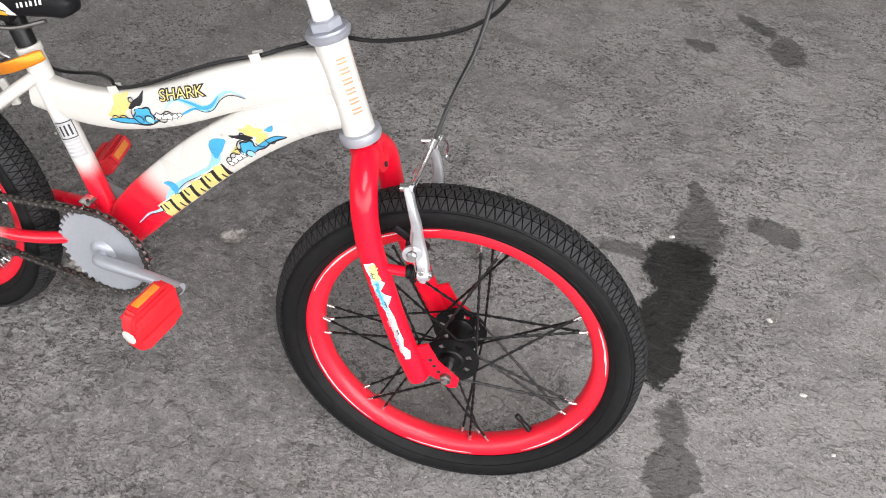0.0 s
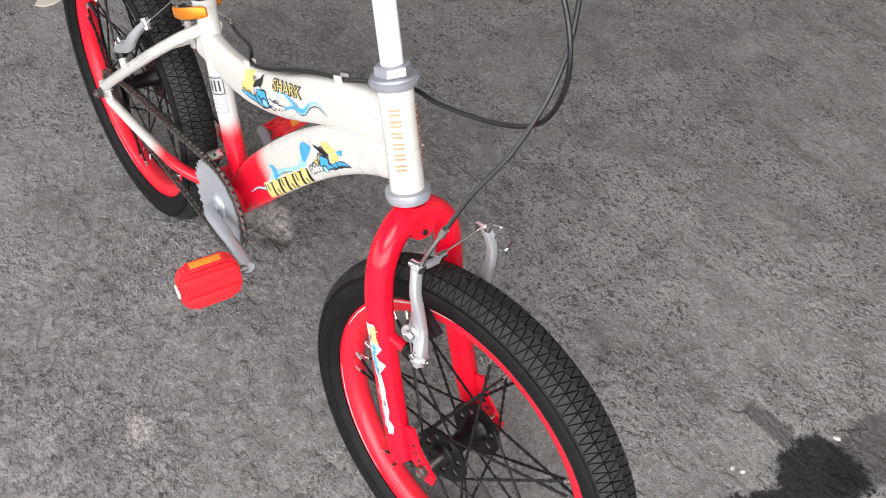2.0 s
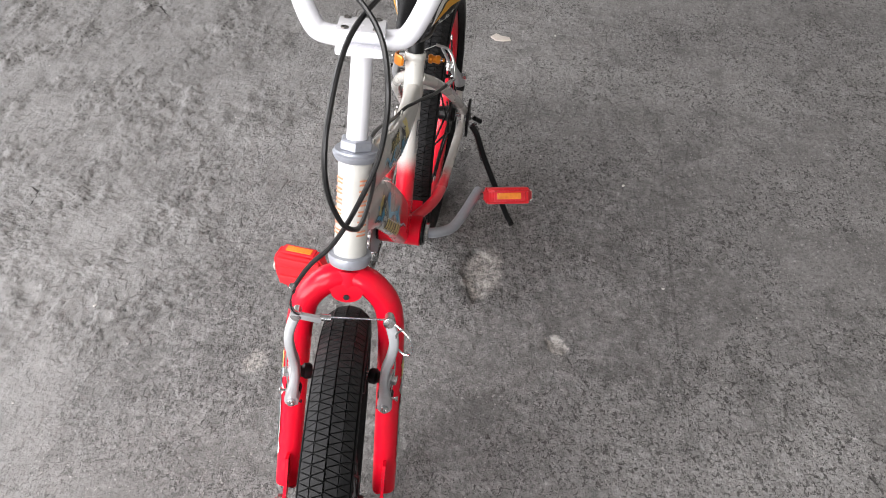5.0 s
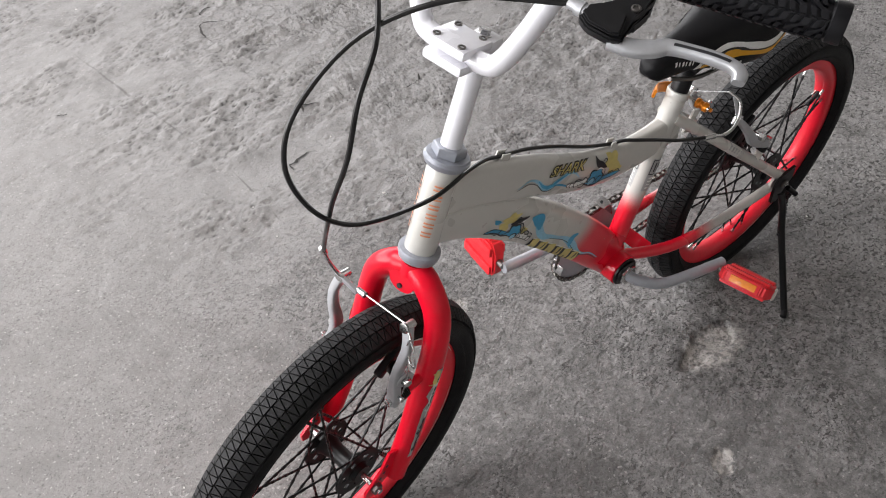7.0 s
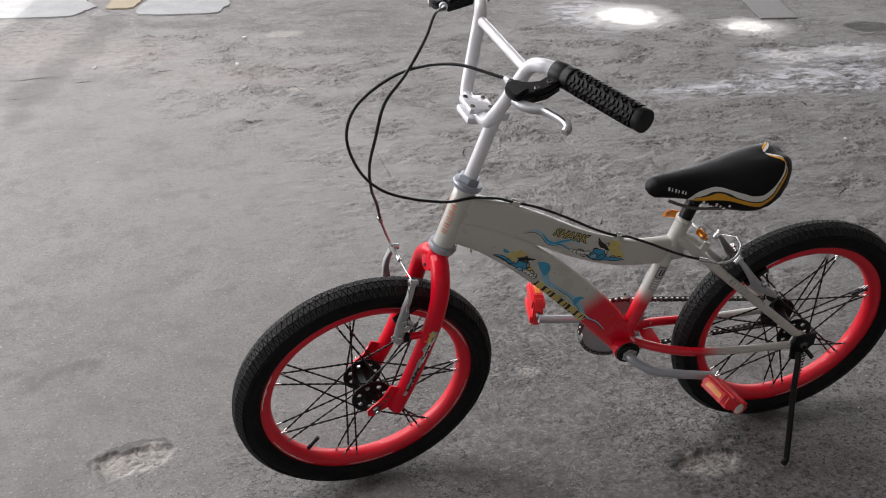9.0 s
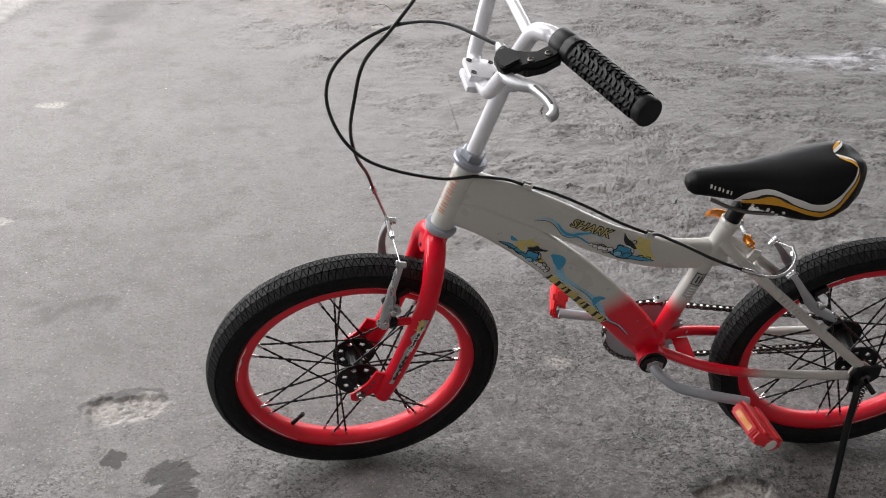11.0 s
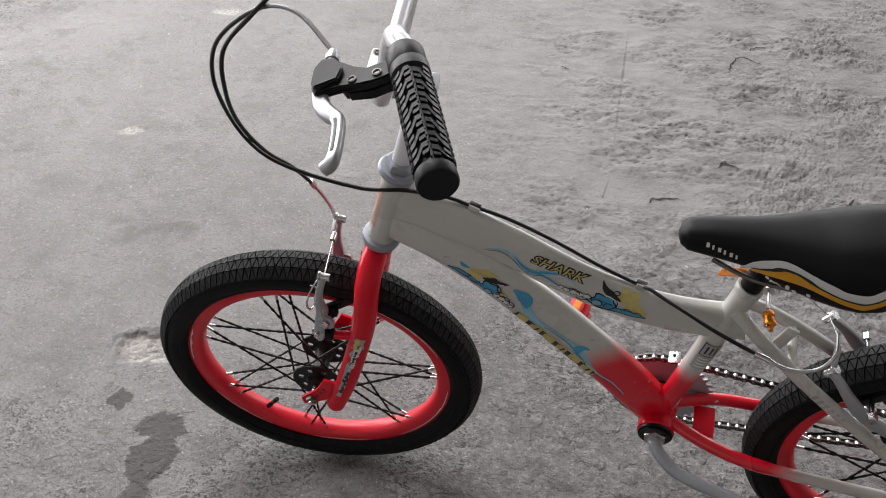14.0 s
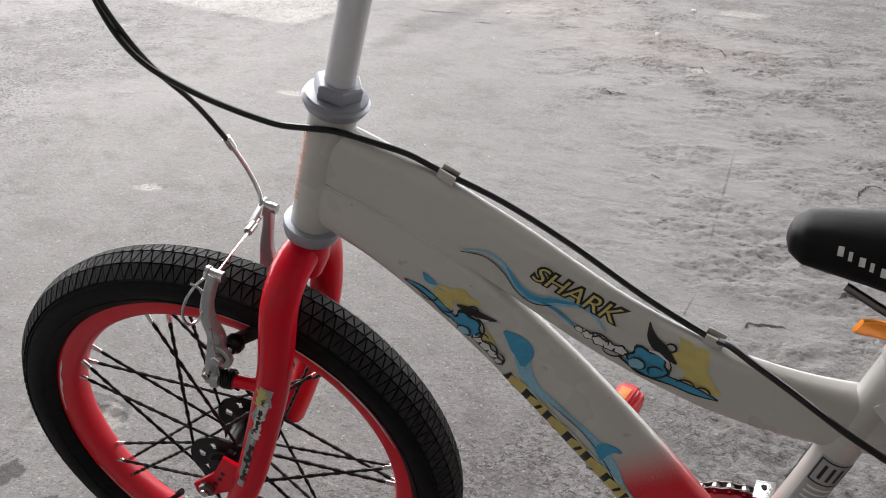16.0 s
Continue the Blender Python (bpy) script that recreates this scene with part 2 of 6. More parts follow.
def oval(x, y, cx, cy, rx, ry, ang, soft):
    """1 inside a soft-edged oval, 0 outside."""
    c, s_ = math.cos(radians(ang)), math.sin(radians(ang))
    u = (1 + soft * 0.5 - np.hypot(((x - cx) * c + (y - cy) * s_) / rx, (-(x - cx) * s_ + (y - cy) * c) / ry)) / soft
    u = np.clip(u, 0, 1)
    return u * u * (3 - 2 * u)


FLAKED = [(-0.8, -0.2, 0.6, 0.45, 0, 1.0), (-1.0, -1.9, 0.9, 0.75, 0, 0.8), (-2.3, -0.9, 0.9, 0.8, 0, 0.8), (0.55, -2.3, 0.7, 0.35, 0, 1.0), (-1.112, -0.79, 1.15, 1.0, 0, 0.7), (-1.934, -1.677, 1.2, 1.1, 0, 0.7), (0.001, -1.776, 0.7, 0.6, 0, 1.0)]


def flaking(x, y):
    """Broken terraces of lifted floor skin: height, and shade painted at each step's foot."""
    worn = 0.0
    for cx, cy, rx, ry, _, soft in FLAKED:
        u = min(1.0, max(0.0, (1 + soft * 0.5 - math.hypot((x - cx) / rx, (y - cy) / ry)) / soft))
        worn = max(worn, u * u * (3 - 2 * u))
    if worn <= 0.02:
        return 0.0, 0.0
    bend = 0.5 * noise.noise(Vector((x * 6, y * 6, 31)))
    skin = noise.fractal(Vector((x * 15 + bend, y * 24 + bend, 9)), 0.8, 2.1, 4)
    patch = max(0.0, min(1.0, 0.5 + 1.4 * noise.noise(Vector((x * 5.5, y * 7, 17)))))
    step = skin * 3.2
    base = math.floor(step)
    f = min(1.0, max(0.0, (step - base - 0.36) / 0.2))
    # tilted flakes: a slow rise, then a sharp drop
    h = (base + f * f * (3 - 2 * f) - 0.5 * step) * 0.0064
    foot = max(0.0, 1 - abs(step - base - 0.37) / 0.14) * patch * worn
    return h * worn * (0.12 + 0.88 * patch), foot


def stops_between(lo, hi, coarse, fine_spans):
    out, x = [], lo
    while x < hi:
        out.append(x)
        x += next((fine for a, b, fine in fine_spans if a <= x <= b), coarse)
    return out + [hi]


xs = stops_between(-3.0, 1.9, 0.024, [(0.21, 0.43, 0.0034), (-1.01, -0.71, 0.0034), (-2.95, 0.9, 0.0072)])
ys = stops_between(-3.2, 2.7, 0.024, [(0.59, 0.84, 0.0034), (0.93, 1.08, 0.0034), (-2.9, 0.3, 0.0062)])
verts, faces, step_shade = [], [], []
for j, y in enumerate(ys):
    for i, x in enumerate(xs):
        edge = min(1, 8 * min(x - xs[0], xs[-1] - x, y - ys[0], ys[-1] - y))
        lift, foot = flaking(x, y)
        verts.append((x, y, GROUND + edge * (floor_height(x, y) + lift)))
        step_shade.append(foot)
n = len(xs)
for j in range(len(ys) - 1):
    for i in range(n - 1):
        a = j * n + i
        faces.append((a, a + 1, a + n + 1, a + n))
b = len(verts)
x0, x1, y0, y1 = xs[0], xs[-1], ys[0], ys[-1]
for x, y in ((-300, -300), (300, -300), (300, 300), (-300, 300), (x0, y0), (x1, y0), (x1, y1), (x0, y1)):
    verts.append((x, y, GROUND))
faces += [(b, b + 1, b + 5, b + 4), (b + 1, b + 2, b + 6, b + 5), (b + 2, b + 3, b + 7, b + 6), (b + 3, b, b + 4, b + 7)]
me = bpy.data.meshes.new("ground")
me.from_pydata(verts, [], faces)
me.polygons.foreach_set("use_smooth", [True] * len(me.polygons))
# soft regions of the floor: centre, half axes, turn and softness of the edge
REGIONS = {
    "lane": [(0.55, 0.25, 0.75, 0.65, 0, 1.0), (0.859, -0.736, 0.85, 1.6, 10, 1.0), (0.101, -0.53, 0.6, 0.9, 0, 1.2)],
    "worn": FLAKED,
    "darker_floor": [(-0.78, 0.62, 0.5, 0.5, 0, 0.9), (-1.0, 1.0, 0.4, 0.35, 0, 0.9), (-0.65, 0.35, 0.35, 0.25, 0, 0.9)],
    "cast": [(1.35, -2.4, 0.28, 0.35, 0, 1.0), (0.95, -2.25, 0.35, 0.25, 0, 1.2), (0.3, -1.9, 0.4, 0.2, 0, 1.2)],
    "powder": [(-2.28, -1.93, 0.16, 0.1, 0, 1.0), (-2.64, -1.98, 0.34, 0.13, 0, 1.0), (-2.3, -1.66, 0.4, 0.13, 5, 1.1), (-2.5, -1.56, 0.5, 0.12, 5, 1.2), (-1.9, -1.52, 0.4, 0.09, 5, 1.3), (-1.5, -2.75, 0.2, 0.3, 0, 1.2)],
    "faint": [(1.122, -2.75, 0.1, 0.2, 0, 0.9), (1.161, -2.4, 0.1, 0.22, 0, 0.9), (1.19, -2.06, 0.09, 0.22, 0, 0.9), (1.208, -1.72, 0.09, 0.2, 0, 0.9), (1.19, -1.42, 0.06, 0.12, 0, 0.9), (0.75, -2.75, 0.25, 0.08, 0, 1.0), (0.492, 0.329, 0.06, 0.018, 10, 0.7), (0.582, 0.375, 0.08, 0.022, 15, 0.8), (0.654, 0.346, 0.05, 0.014, 5, 0.8)],
}
co = np.array(verts)
drift_x = np.array([0.05 * noise.noise(Vector((x * 5, y * 5, 11))) + 0.025 * noise.noise(Vector((x * 17, y * 17, 12))) for x, y, z in verts])
drift_y = np.array([0.05 * noise.noise(Vector((x * 5, y * 5, 21))) + 0.025 * noise.noise(Vector((x * 17, y * 17, 22))) for x, y, z in verts])
for key, ovals in REGIONS.items():
    best = np.zeros(len(co))
    for cx, cy, rx, ry, ang, soft in ovals:
        best = np.maximum(best, oval(co[:, 0] + drift_x, co[:, 1] + drift_y, cx, cy, rx, ry, ang, soft))
    me.attributes.new(key, "FLOAT", "POINT").data.foreach_set("value", best.astype(np.float32))
me.attributes.new("foot", "FLOAT", "POINT").data.foreach_set("value", np.array(step_shade + [0.0] * 8, dtype=np.float32))
ground = tagged(new("ground", me), "worn grey concrete floor with pits, cracks and damp oil stains", "ground", kind="structure")


def concrete():
    m = bpy.data.materials.new("worn_concrete")
    m.use_nodes = True
    n, l = m.node_tree.nodes, m.node_tree.links
    bsdf = n["Principled BSDF"]
    pos = n.new("ShaderNodeNewGeometry").outputs["Position"]

    def val(op, a, b=0.0, c=0.0, clamp=False):
        q = n.new("ShaderNodeMath")
        q.operation, q.use_clamp = op, clamp
        for i, x in enumerate((a, b, c)):
            if isinstance(x, (int, float)):
                q.inputs[i].default_value = x
            else:
                l.new(x, q.inputs[i])
        return q.outputs[0]

    def tex(scale, detail=4, rough=0.55, stretch=(1, 1, 1), dist=0.0):
        mp, t = n.new("ShaderNodeMapping"), n.new("ShaderNodeTexNoise")
        mp.inputs["Scale"].default_value = stretch
        l.new(pos, mp.inputs["Vector"])
        l.new(mp.outputs[0], t.inputs["Vector"])
        t.inputs["Scale"].default_value, t.inputs["Detail"].default_value, t.inputs["Roughness"].default_value, t.inputs["Distortion"].default_value = scale, detail, rough, dist
        return t.outputs["Fac"]

    def span(v, a, b, lo=0.0, hi=1.0):
        q = n.new("ShaderNodeMapRange")
        q.interpolation_type = "SMOOTHSTEP"
        for i, x in enumerate((a, b, lo, hi)):
            q.inputs[i + 1].default_value = x
        l.new(v, q.inputs[0])
        return q.outputs[0]

    def blend(f, a, b):
        q = n.new("ShaderNodeMix")
        q.data_type = "RGBA"
        l.new(f, q.inputs[0])
        for i, x in ((6, a), (7, b)):
            if isinstance(x, tuple):
                q.inputs[i].default_value = (*x, 1)
            else:
                l.new(x, q.inputs[i])
        return q.outputs[2]

    # ragged coordinates for the stains
    wob = n.new("ShaderNodeTexNoise")
    wob.inputs["Scale"].default_value, wob.inputs["Detail"].default_value, wob.inputs["Roughness"].default_value = 16, 6, 0.68
    l.new(pos, wob.inputs["Vector"])
    off = n.new("ShaderNodeVectorMath")
    off.operation = "MULTIPLY_ADD"
    off.inputs[1].default_value = (0.075, 0.075, 0)
    l.new(wob.outputs["Color"], off.inputs[0])
    back = n.new("ShaderNodeVectorMath")
    back.operation = "ADD"
    back.inputs[1].default_value = (-0.0375, -0.0375, 0)
    l.new(pos, off.inputs[2])
    l.new(off.outputs[0], back.inputs[0])
    ragged = back.outputs[0]

    def spot(cx, cy, rx, ry, ang, soft=0.35, src=None):
        mp = n.new("ShaderNodeMapping")
        mp.vector_type = "TEXTURE"
        mp.inputs["Location"].default_value, mp.inputs["Rotation"].default_value, mp.inputs["Scale"].default_value = (cx, cy, 0), (0, 0, radians(ang)), (rx, ry, 1000)
        l.new(src or ragged, mp.inputs["Vector"])
        ln = n.new("ShaderNodeVectorMath")
        ln.operation = "LENGTH"
        l.new(mp.outputs[0], ln.inputs[0])
        return span(ln.outputs["Value"], 1 + soft * 0.5, 1 - soft * 0.5)

    def joined(spots):
        out = spots[0]
        for s in spots[1:]:
            out = val("MAXIMUM", out, s)
        return out

    def region(key):
        q = n.new("ShaderNodeAttribute")
        q.attribute_name = key
        return q.outputs["Fac"]

    cloud, patch, mottle, grit, fine = tex(0.9, 5), tex(5, 6, 0.6), tex(26, 5, 0.55), tex(120, 3, 0.5), tex(330, 2, 0.6)
    tone = val("ADD", val("MULTIPLY", cloud, 0.34), val("ADD", val("MULTIPLY", patch, 0.42), val("ADD", val("MULTIPLY", mottle, 0.2), val("ADD", val("MULTIPLY", grit, 0.32), val("MULTIPLY", fine, 0.36)))))
    base = blend(span(tone, 0.58, 1.06), (0.135, 0.130, 0.125), (0.345, 0.335, 0.327))
    # grimy and rubbed patches a hand across
    grime = val("MULTIPLY", span(tex(7.5, 6, 0.62, (1, 1.3, 1), 0.4), 0.52, 0.66), 0.42)
    base = blend(grime, base, (0.095, 0.092, 0.088))
    rubbed = val("MULTIPLY", span(tex(4.3, 6, 0.66, (1.2, 1, 1), 0.6), 0.54, 0.7), 0.34)
    base = blend(rubbed, base, (0.345, 0.338, 0.328))
    # smoother, paler skin of the worn traffic lane
    lane = region("lane")
    base = blend(val("MULTIPLY", lane, 0.5), base, (0.25, 0.242, 0.233))
    # dark pits between the grains, in drifts
    drift = val("MULTIPLY", span(val("ADD", val("MULTIPLY", patch, 0.5), val("MULTIPLY", tex(2.2, 4, 0.6), 0.5)), 0.455, 0.525), val("SUBTRACT", 1.0, val("MULTIPLY", lane, 0.75)))
    hollows, holes = tex(100, 3, 0.58, (1, 1.2, 1), 0.8), tex(240, 2, 0.5, (1, 1, 1), 0.5)
    pits = val("MULTIPLY", span(hollows, 0.43, 0.40), drift)
    pits2 = val("MULTIPLY", span(holes, 0.37, 0.345), val("ADD", val("MULTIPLY", drift, 0.55), 0.45))
    base = blend(val("MULTIPLY", val("MAXIMUM", pits, pits2), 0.72), base, (0.045, 0.043, 0.04))
    chips = span(tex(150, 2, 0.4), 0.665, 0.69)
    base = blend(val("MULTIPLY", chips, 0.55), base, (0.47, 0.45, 0.43))
    # broken little edges with their shade lines painted in
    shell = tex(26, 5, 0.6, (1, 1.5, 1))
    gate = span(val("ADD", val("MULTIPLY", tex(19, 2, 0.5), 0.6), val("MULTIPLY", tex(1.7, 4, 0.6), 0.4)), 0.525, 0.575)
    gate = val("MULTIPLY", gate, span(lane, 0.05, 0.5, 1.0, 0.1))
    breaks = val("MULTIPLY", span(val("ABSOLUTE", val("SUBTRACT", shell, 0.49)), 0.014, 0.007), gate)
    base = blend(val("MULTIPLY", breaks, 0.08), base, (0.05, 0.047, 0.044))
    # the flaked part: paler skin, shade painted dark at the foot of broken layers
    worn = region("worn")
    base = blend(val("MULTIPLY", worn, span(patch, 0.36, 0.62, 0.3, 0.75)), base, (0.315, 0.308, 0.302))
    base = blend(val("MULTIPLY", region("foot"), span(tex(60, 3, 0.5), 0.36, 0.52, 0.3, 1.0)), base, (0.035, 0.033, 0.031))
    # darker tone on the floor round the bicycle
    base = blend(val("MULTIPLY", region("darker_floor"), span(tex(62, 4, 0.6), 0.42, 0.6, 0.42, 0.08)), base, (0.075, 0.072, 0.069))
    # a reddish sandy cast where the skin has gone
    cast = region("cast")
    base = blend(val("MULTIPLY", cast, span(mottle, 0.4, 0.62, 0.05, 0.5)), base, (0.36, 0.315, 0.285))
    # sandy concrete laid bare in the spalled places
    bare = joined([spot(0.312, 0.663, 0.075, 0.042, 18, 0.5), spot(-0.914, 0.784, 0.066, 0.036, 8, 0.6), spot(-0.753, 0.969, 0.022, 0.014, 60, 0.4), spot(-2.106, -0.034, 0.11, 0.035, -5, 0.6),
                   spot(0.917, -0.016, 0.035, 0.02, 30, 0.6), spot(1.099, -0.765, 0.05, 0.028, 10, 0.6), spot(0.19, -2.52, 0.09, 0.06, 5, 0.6), spot(0.088, -1.66, 0.035, 0.028, 0, 0.6), spot(-0.58, 0.422, 0.03, 0.02, 0, 0.9)])
    base = blend(val("MULTIPLY", bare, span(grit, 0.36, 0.62, 0.25, 0.95)), base, (0.45, 0.425, 0.395))
    # shade and dirt painted along the broken far edges
    shade_dirt = joined([val("MULTIPLY", spot(0.325, 0.651, 0.09, 0.052, 18, 0.12), val("SUBTRACT", 1.0, spot(0.317, 0.663, 0.085, 0.05, 18, 0.12))),
                   val("MULTIPLY", spot(-0.904, 0.772, 0.08, 0.046, 8, 0.15), val("SUBTRACT", 1.0, spot(-0.917, 0.783, 0.074, 0.043, 8, 0.15)))])
    base = blend(val("MULTIPLY", shade_dirt, 0.4), base, (0.02, 0.019, 0.018))
    # white powder trodden in beyond the bicycle
    powder = region("powder")
    base = blend(val("MULTIPLY", powder, span(tex(11, 6, 0.66, (1, 1.6, 1), 0.6), 0.4, 0.6, 0.05, 0.95)), base, (0.66, 0.66, 0.70))
    # first two spots paint sunlight's brightness under the roof holes; others are powder
    sun_and_powder = joined([spot(-1.69, -2.70, 0.27, 0.27, 0, 0.5), spot(-2.29, -2.43, 0.18, 0.18, 0, 0.6), spot(-2.28, -1.93, 0.11, 0.07, 0, 0.9), spot(-2.62, -1.98, 0.2, 0.07, 0, 1.0)])
    base = blend(val("MULTIPLY", sun_and_powder, 0.75), base, (0.7, 0.69, 0.68))
    # damp and oil
    wet = joined([spot(0.029, 1.191, 0.052, 0.14, -8, 0.7), spot(0.019, 1.311, 0.065, 0.07, 30, 0.7), spot(0.057, 1.091, 0.03, 0.06, 0, 0.8)])
    damp = joined([spot(0.019, 1.421, 0.045, 0.11, 12, 0.6), spot(-0.012, 1.521, 0.02, 0.04, 15, 0.6), spot(-0.115, 2.366, 0.05, 0.03, 0, 0.4), spot(0.153, 1.497, 0.055, 0.03, -12, 0.5), spot(0.027, 2.104, 0.045, 0.06, 25, 0.5), spot(-0.063, 2.175, 0.06, 0.02, -20, 0.5),
                   spot(-0.158, 2.024, 0.05, 0.02, 5, 0.6), spot(0.291, 0.801, 0.028, 0.024, 0, 0.3), spot(0.172, 0.824, 0.05, 0.035, 10, 0.3), spot(0.14, 0.894, 0.045, 0.055, 10, 0.35), spot(0.112, 0.982, 0.03, 0.05, 10, 0.7),
                   spot(-0.096, 1.306, 0.05, 0.02, 0, 0.8), spot(-2.92, -2.38, 0.13, 0.1, 0, 0.6)])
    nibble = val("MULTIPLY", val("SUBTRACT", hollows, 0.5), 1.5)
    wet, damp = span(val("ADD", wet, nibble), 0.25, 0.7), span(val("ADD", damp, nibble), 0.15, 0.85)
    faint = region("faint")
    base = blend(val("MULTIPLY", faint, 0.3), base, (0.055, 0.053, 0.05))
    base = blend(val("MULTIPLY", damp, 0.72), base, (0.055, 0.053, 0.05))
    base = blend(val("MULTIPLY", wet, 0.93), base, (0.007, 0.0066, 0.006))

    # scratches and hairline cracks
    def line(x0, y0, x1, y1, w, src=None):
        ang = math.degrees(math.atan2(y1 - y0, x1 - x0))
        return spot((x0 + x1) / 2, (y0 + y1) / 2, math.hypot(x1 - x0, y1 - y0) / 2 + w, w, ang, 1.0, src or pos)
    lines = joined([line(-0.245, -0.969, -0.361, -0.401, 0.0035), line(-0.395, -0.228, -0.411, -0.027, 0.0026), line(-1.585, 1.056, -0.301, 1.271, 0.003)])
    base = blend(val("MULTIPLY", lines, span(mottle, 0.4, 0.6, 0.0, 0.5)), base, (0.06, 0.058, 0.055))
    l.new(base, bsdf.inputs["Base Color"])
    l.new(val("SUBTRACT", val("SUBTRACT", span(grit, 0.3, 0.7, 0.78, 0.92), val("MULTIPLY", wet, 0.1)), val("MULTIPLY", lane, 0.08)), bsdf.inputs["Roughness"])
    bsdf.inputs["Specular IOR Level"].default_value = 0.27
    # relief: broken flakes away from the lane, grain everywhere
    flat = val("SUBTRACT", 1.0, val("MULTIPLY", lane, 0.7))
    flakes = span(tex(15, 6, 0.58, (1, 1.3, 1), 0.1), 0.45, 0.52)
    broken = val("MULTIPLY", flat, span(cloud, 0.36, 0.56, 0.25, 1.0))
    rough = val("ADD", val("MULTIPLY", drift, 0.85), 0.15)
    lumps = tex(112, 3, 0.55, (1, 1.2, 1), 0.5)
    height = val("ADD", val("MULTIPLY", val("MULTIPLY", flakes, broken), 0.0018), val("ADD", val("MULTIPLY", mottle, 0.0016), val("ADD", val("MULTIPLY", val("MULTIPLY", grit, flat), 0.0017), val("MULTIPLY", fine, 0.0010))))
    even = val("SUBTRACT", 1.0, val("MULTIPLY", worn, 0.7))
    height = val("ADD", height, val("MULTIPLY", val("MULTIPLY", val("MULTIPLY", lumps, rough), even), 0.0048))
    height = val("SUBTRACT", height, val("MULTIPLY", val("MAXIMUM", pits, pits2), 0.0016))
    height = val("ADD", height, val("SUBTRACT", val("MULTIPLY", val("MULTIPLY", span(shell, 0.475, 0.50), gate), 0.0022), val("MULTIPLY", breaks, 0.0008)))
    bp = n.new("ShaderNodeBump")
    bp.inputs["Strength"].default_value, bp.inputs["Distance"].default_value = 1.0, 1.0
    l.new(height, bp.inputs["Height"])
    l.new(bp.outputs[0], bsdf.inputs["Normal"])
    return m


ground.data.materials.append(concrete())

# unseen added shelter: sheet roof with two holes, walls behind camera, open towards yard
M_WALL = material("unseen_wall_plaster", (0.5, 0.485, 0.46), 0.85, vary=0.12, scale=6, bump=0.3, bump_scale=80)
M_ROOF = material("unseen_roof_sheet", (0.36, 0.35, 0.335), 0.7, vary=0.12, scale=6)
SUN_DIR = Vector((-0.35, 0.55, 1.0)).normalized()
ROOF_Z = 3.3


def under_sun(x, y):
    """Where the sun's ray that ends at the floor at (x, y) goes through the roof."""
    return x + SUN_DIR.x / SUN_DIR.z * ROOF_Z, y + SUN_DIR.y / SUN_DIR.z * ROOF_Z


bm = bmesh.new()
holes = []
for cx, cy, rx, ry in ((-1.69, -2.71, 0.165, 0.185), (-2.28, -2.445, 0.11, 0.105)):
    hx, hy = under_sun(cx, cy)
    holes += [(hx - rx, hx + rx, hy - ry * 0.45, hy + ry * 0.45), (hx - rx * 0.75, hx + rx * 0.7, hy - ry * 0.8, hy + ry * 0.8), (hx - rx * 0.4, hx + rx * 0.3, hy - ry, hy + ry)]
# unseen gap made for the added top lamp
holes.append((0.5, 2.7, -2.2, 0.4))
gx = sorted({-6.0, 5.0, *(round(v, 4) for h in holes for v in h[:2])})
gy = sorted({-5.2, 4.6, *(round(v, 4) for h in holes for v in h[2:])})
for xa, xb in zip(gx, gx[1:]):
    for ya, yb in zip(gy, gy[1:]):
        mx, my = (xa + xb) / 2, (ya + yb) / 2
        if any(h[0] < mx < h[1] and h[2] < my < h[3] for h in holes):
            continue
        lo = [bm.verts.new((x, y, ROOF_Z)) for x, y in ((xa, ya), (xb, ya), (xb, yb), (xa, yb))]
        bm.faces.new(lo)
bmesh.ops.remove_doubles(bm, verts=bm.verts[:], dist=0.0005)
bmesh.ops.solidify(bm, geom=bm.faces[:], thickness=0.012)
tagged(part("unseen_roof", bm, M_ROOF, None, "", 0), "unseen grey roof sheet added to block the sun, with a lamp gap and small holes", "roof", kind="structure")
# walls added out of view; their pale plaster bounces fill light
for name, size, at in (("unseen_wall_north", (11.0, 0.15, 3.3), (-0.5, 4.675, 1.645)), ("unseen_wall_west", (0.15, 9.8, 3.3), (-6.075, -0.3, 1.645))):
    bm = block(bmesh.new(), size, Matrix.Translation(at))
    tagged(part(name, bm, M_WALL, None, "", 0), "unseen plain plaster wall added to close the shelter and bounce light", "wall", kind="structure")

# thin skim of pale screed at the yard side
M_SCREED = material("pale_screed", (0.33, 0.335, 0.34), 0.75, vary=0.2, scale=30, bump=0.3, bump_scale=120)
M_SAND = material("sandy_stain", (0.34, 0.29, 0.205), 0.8, vary=0.1, scale=30)
rng = random.Random(5)
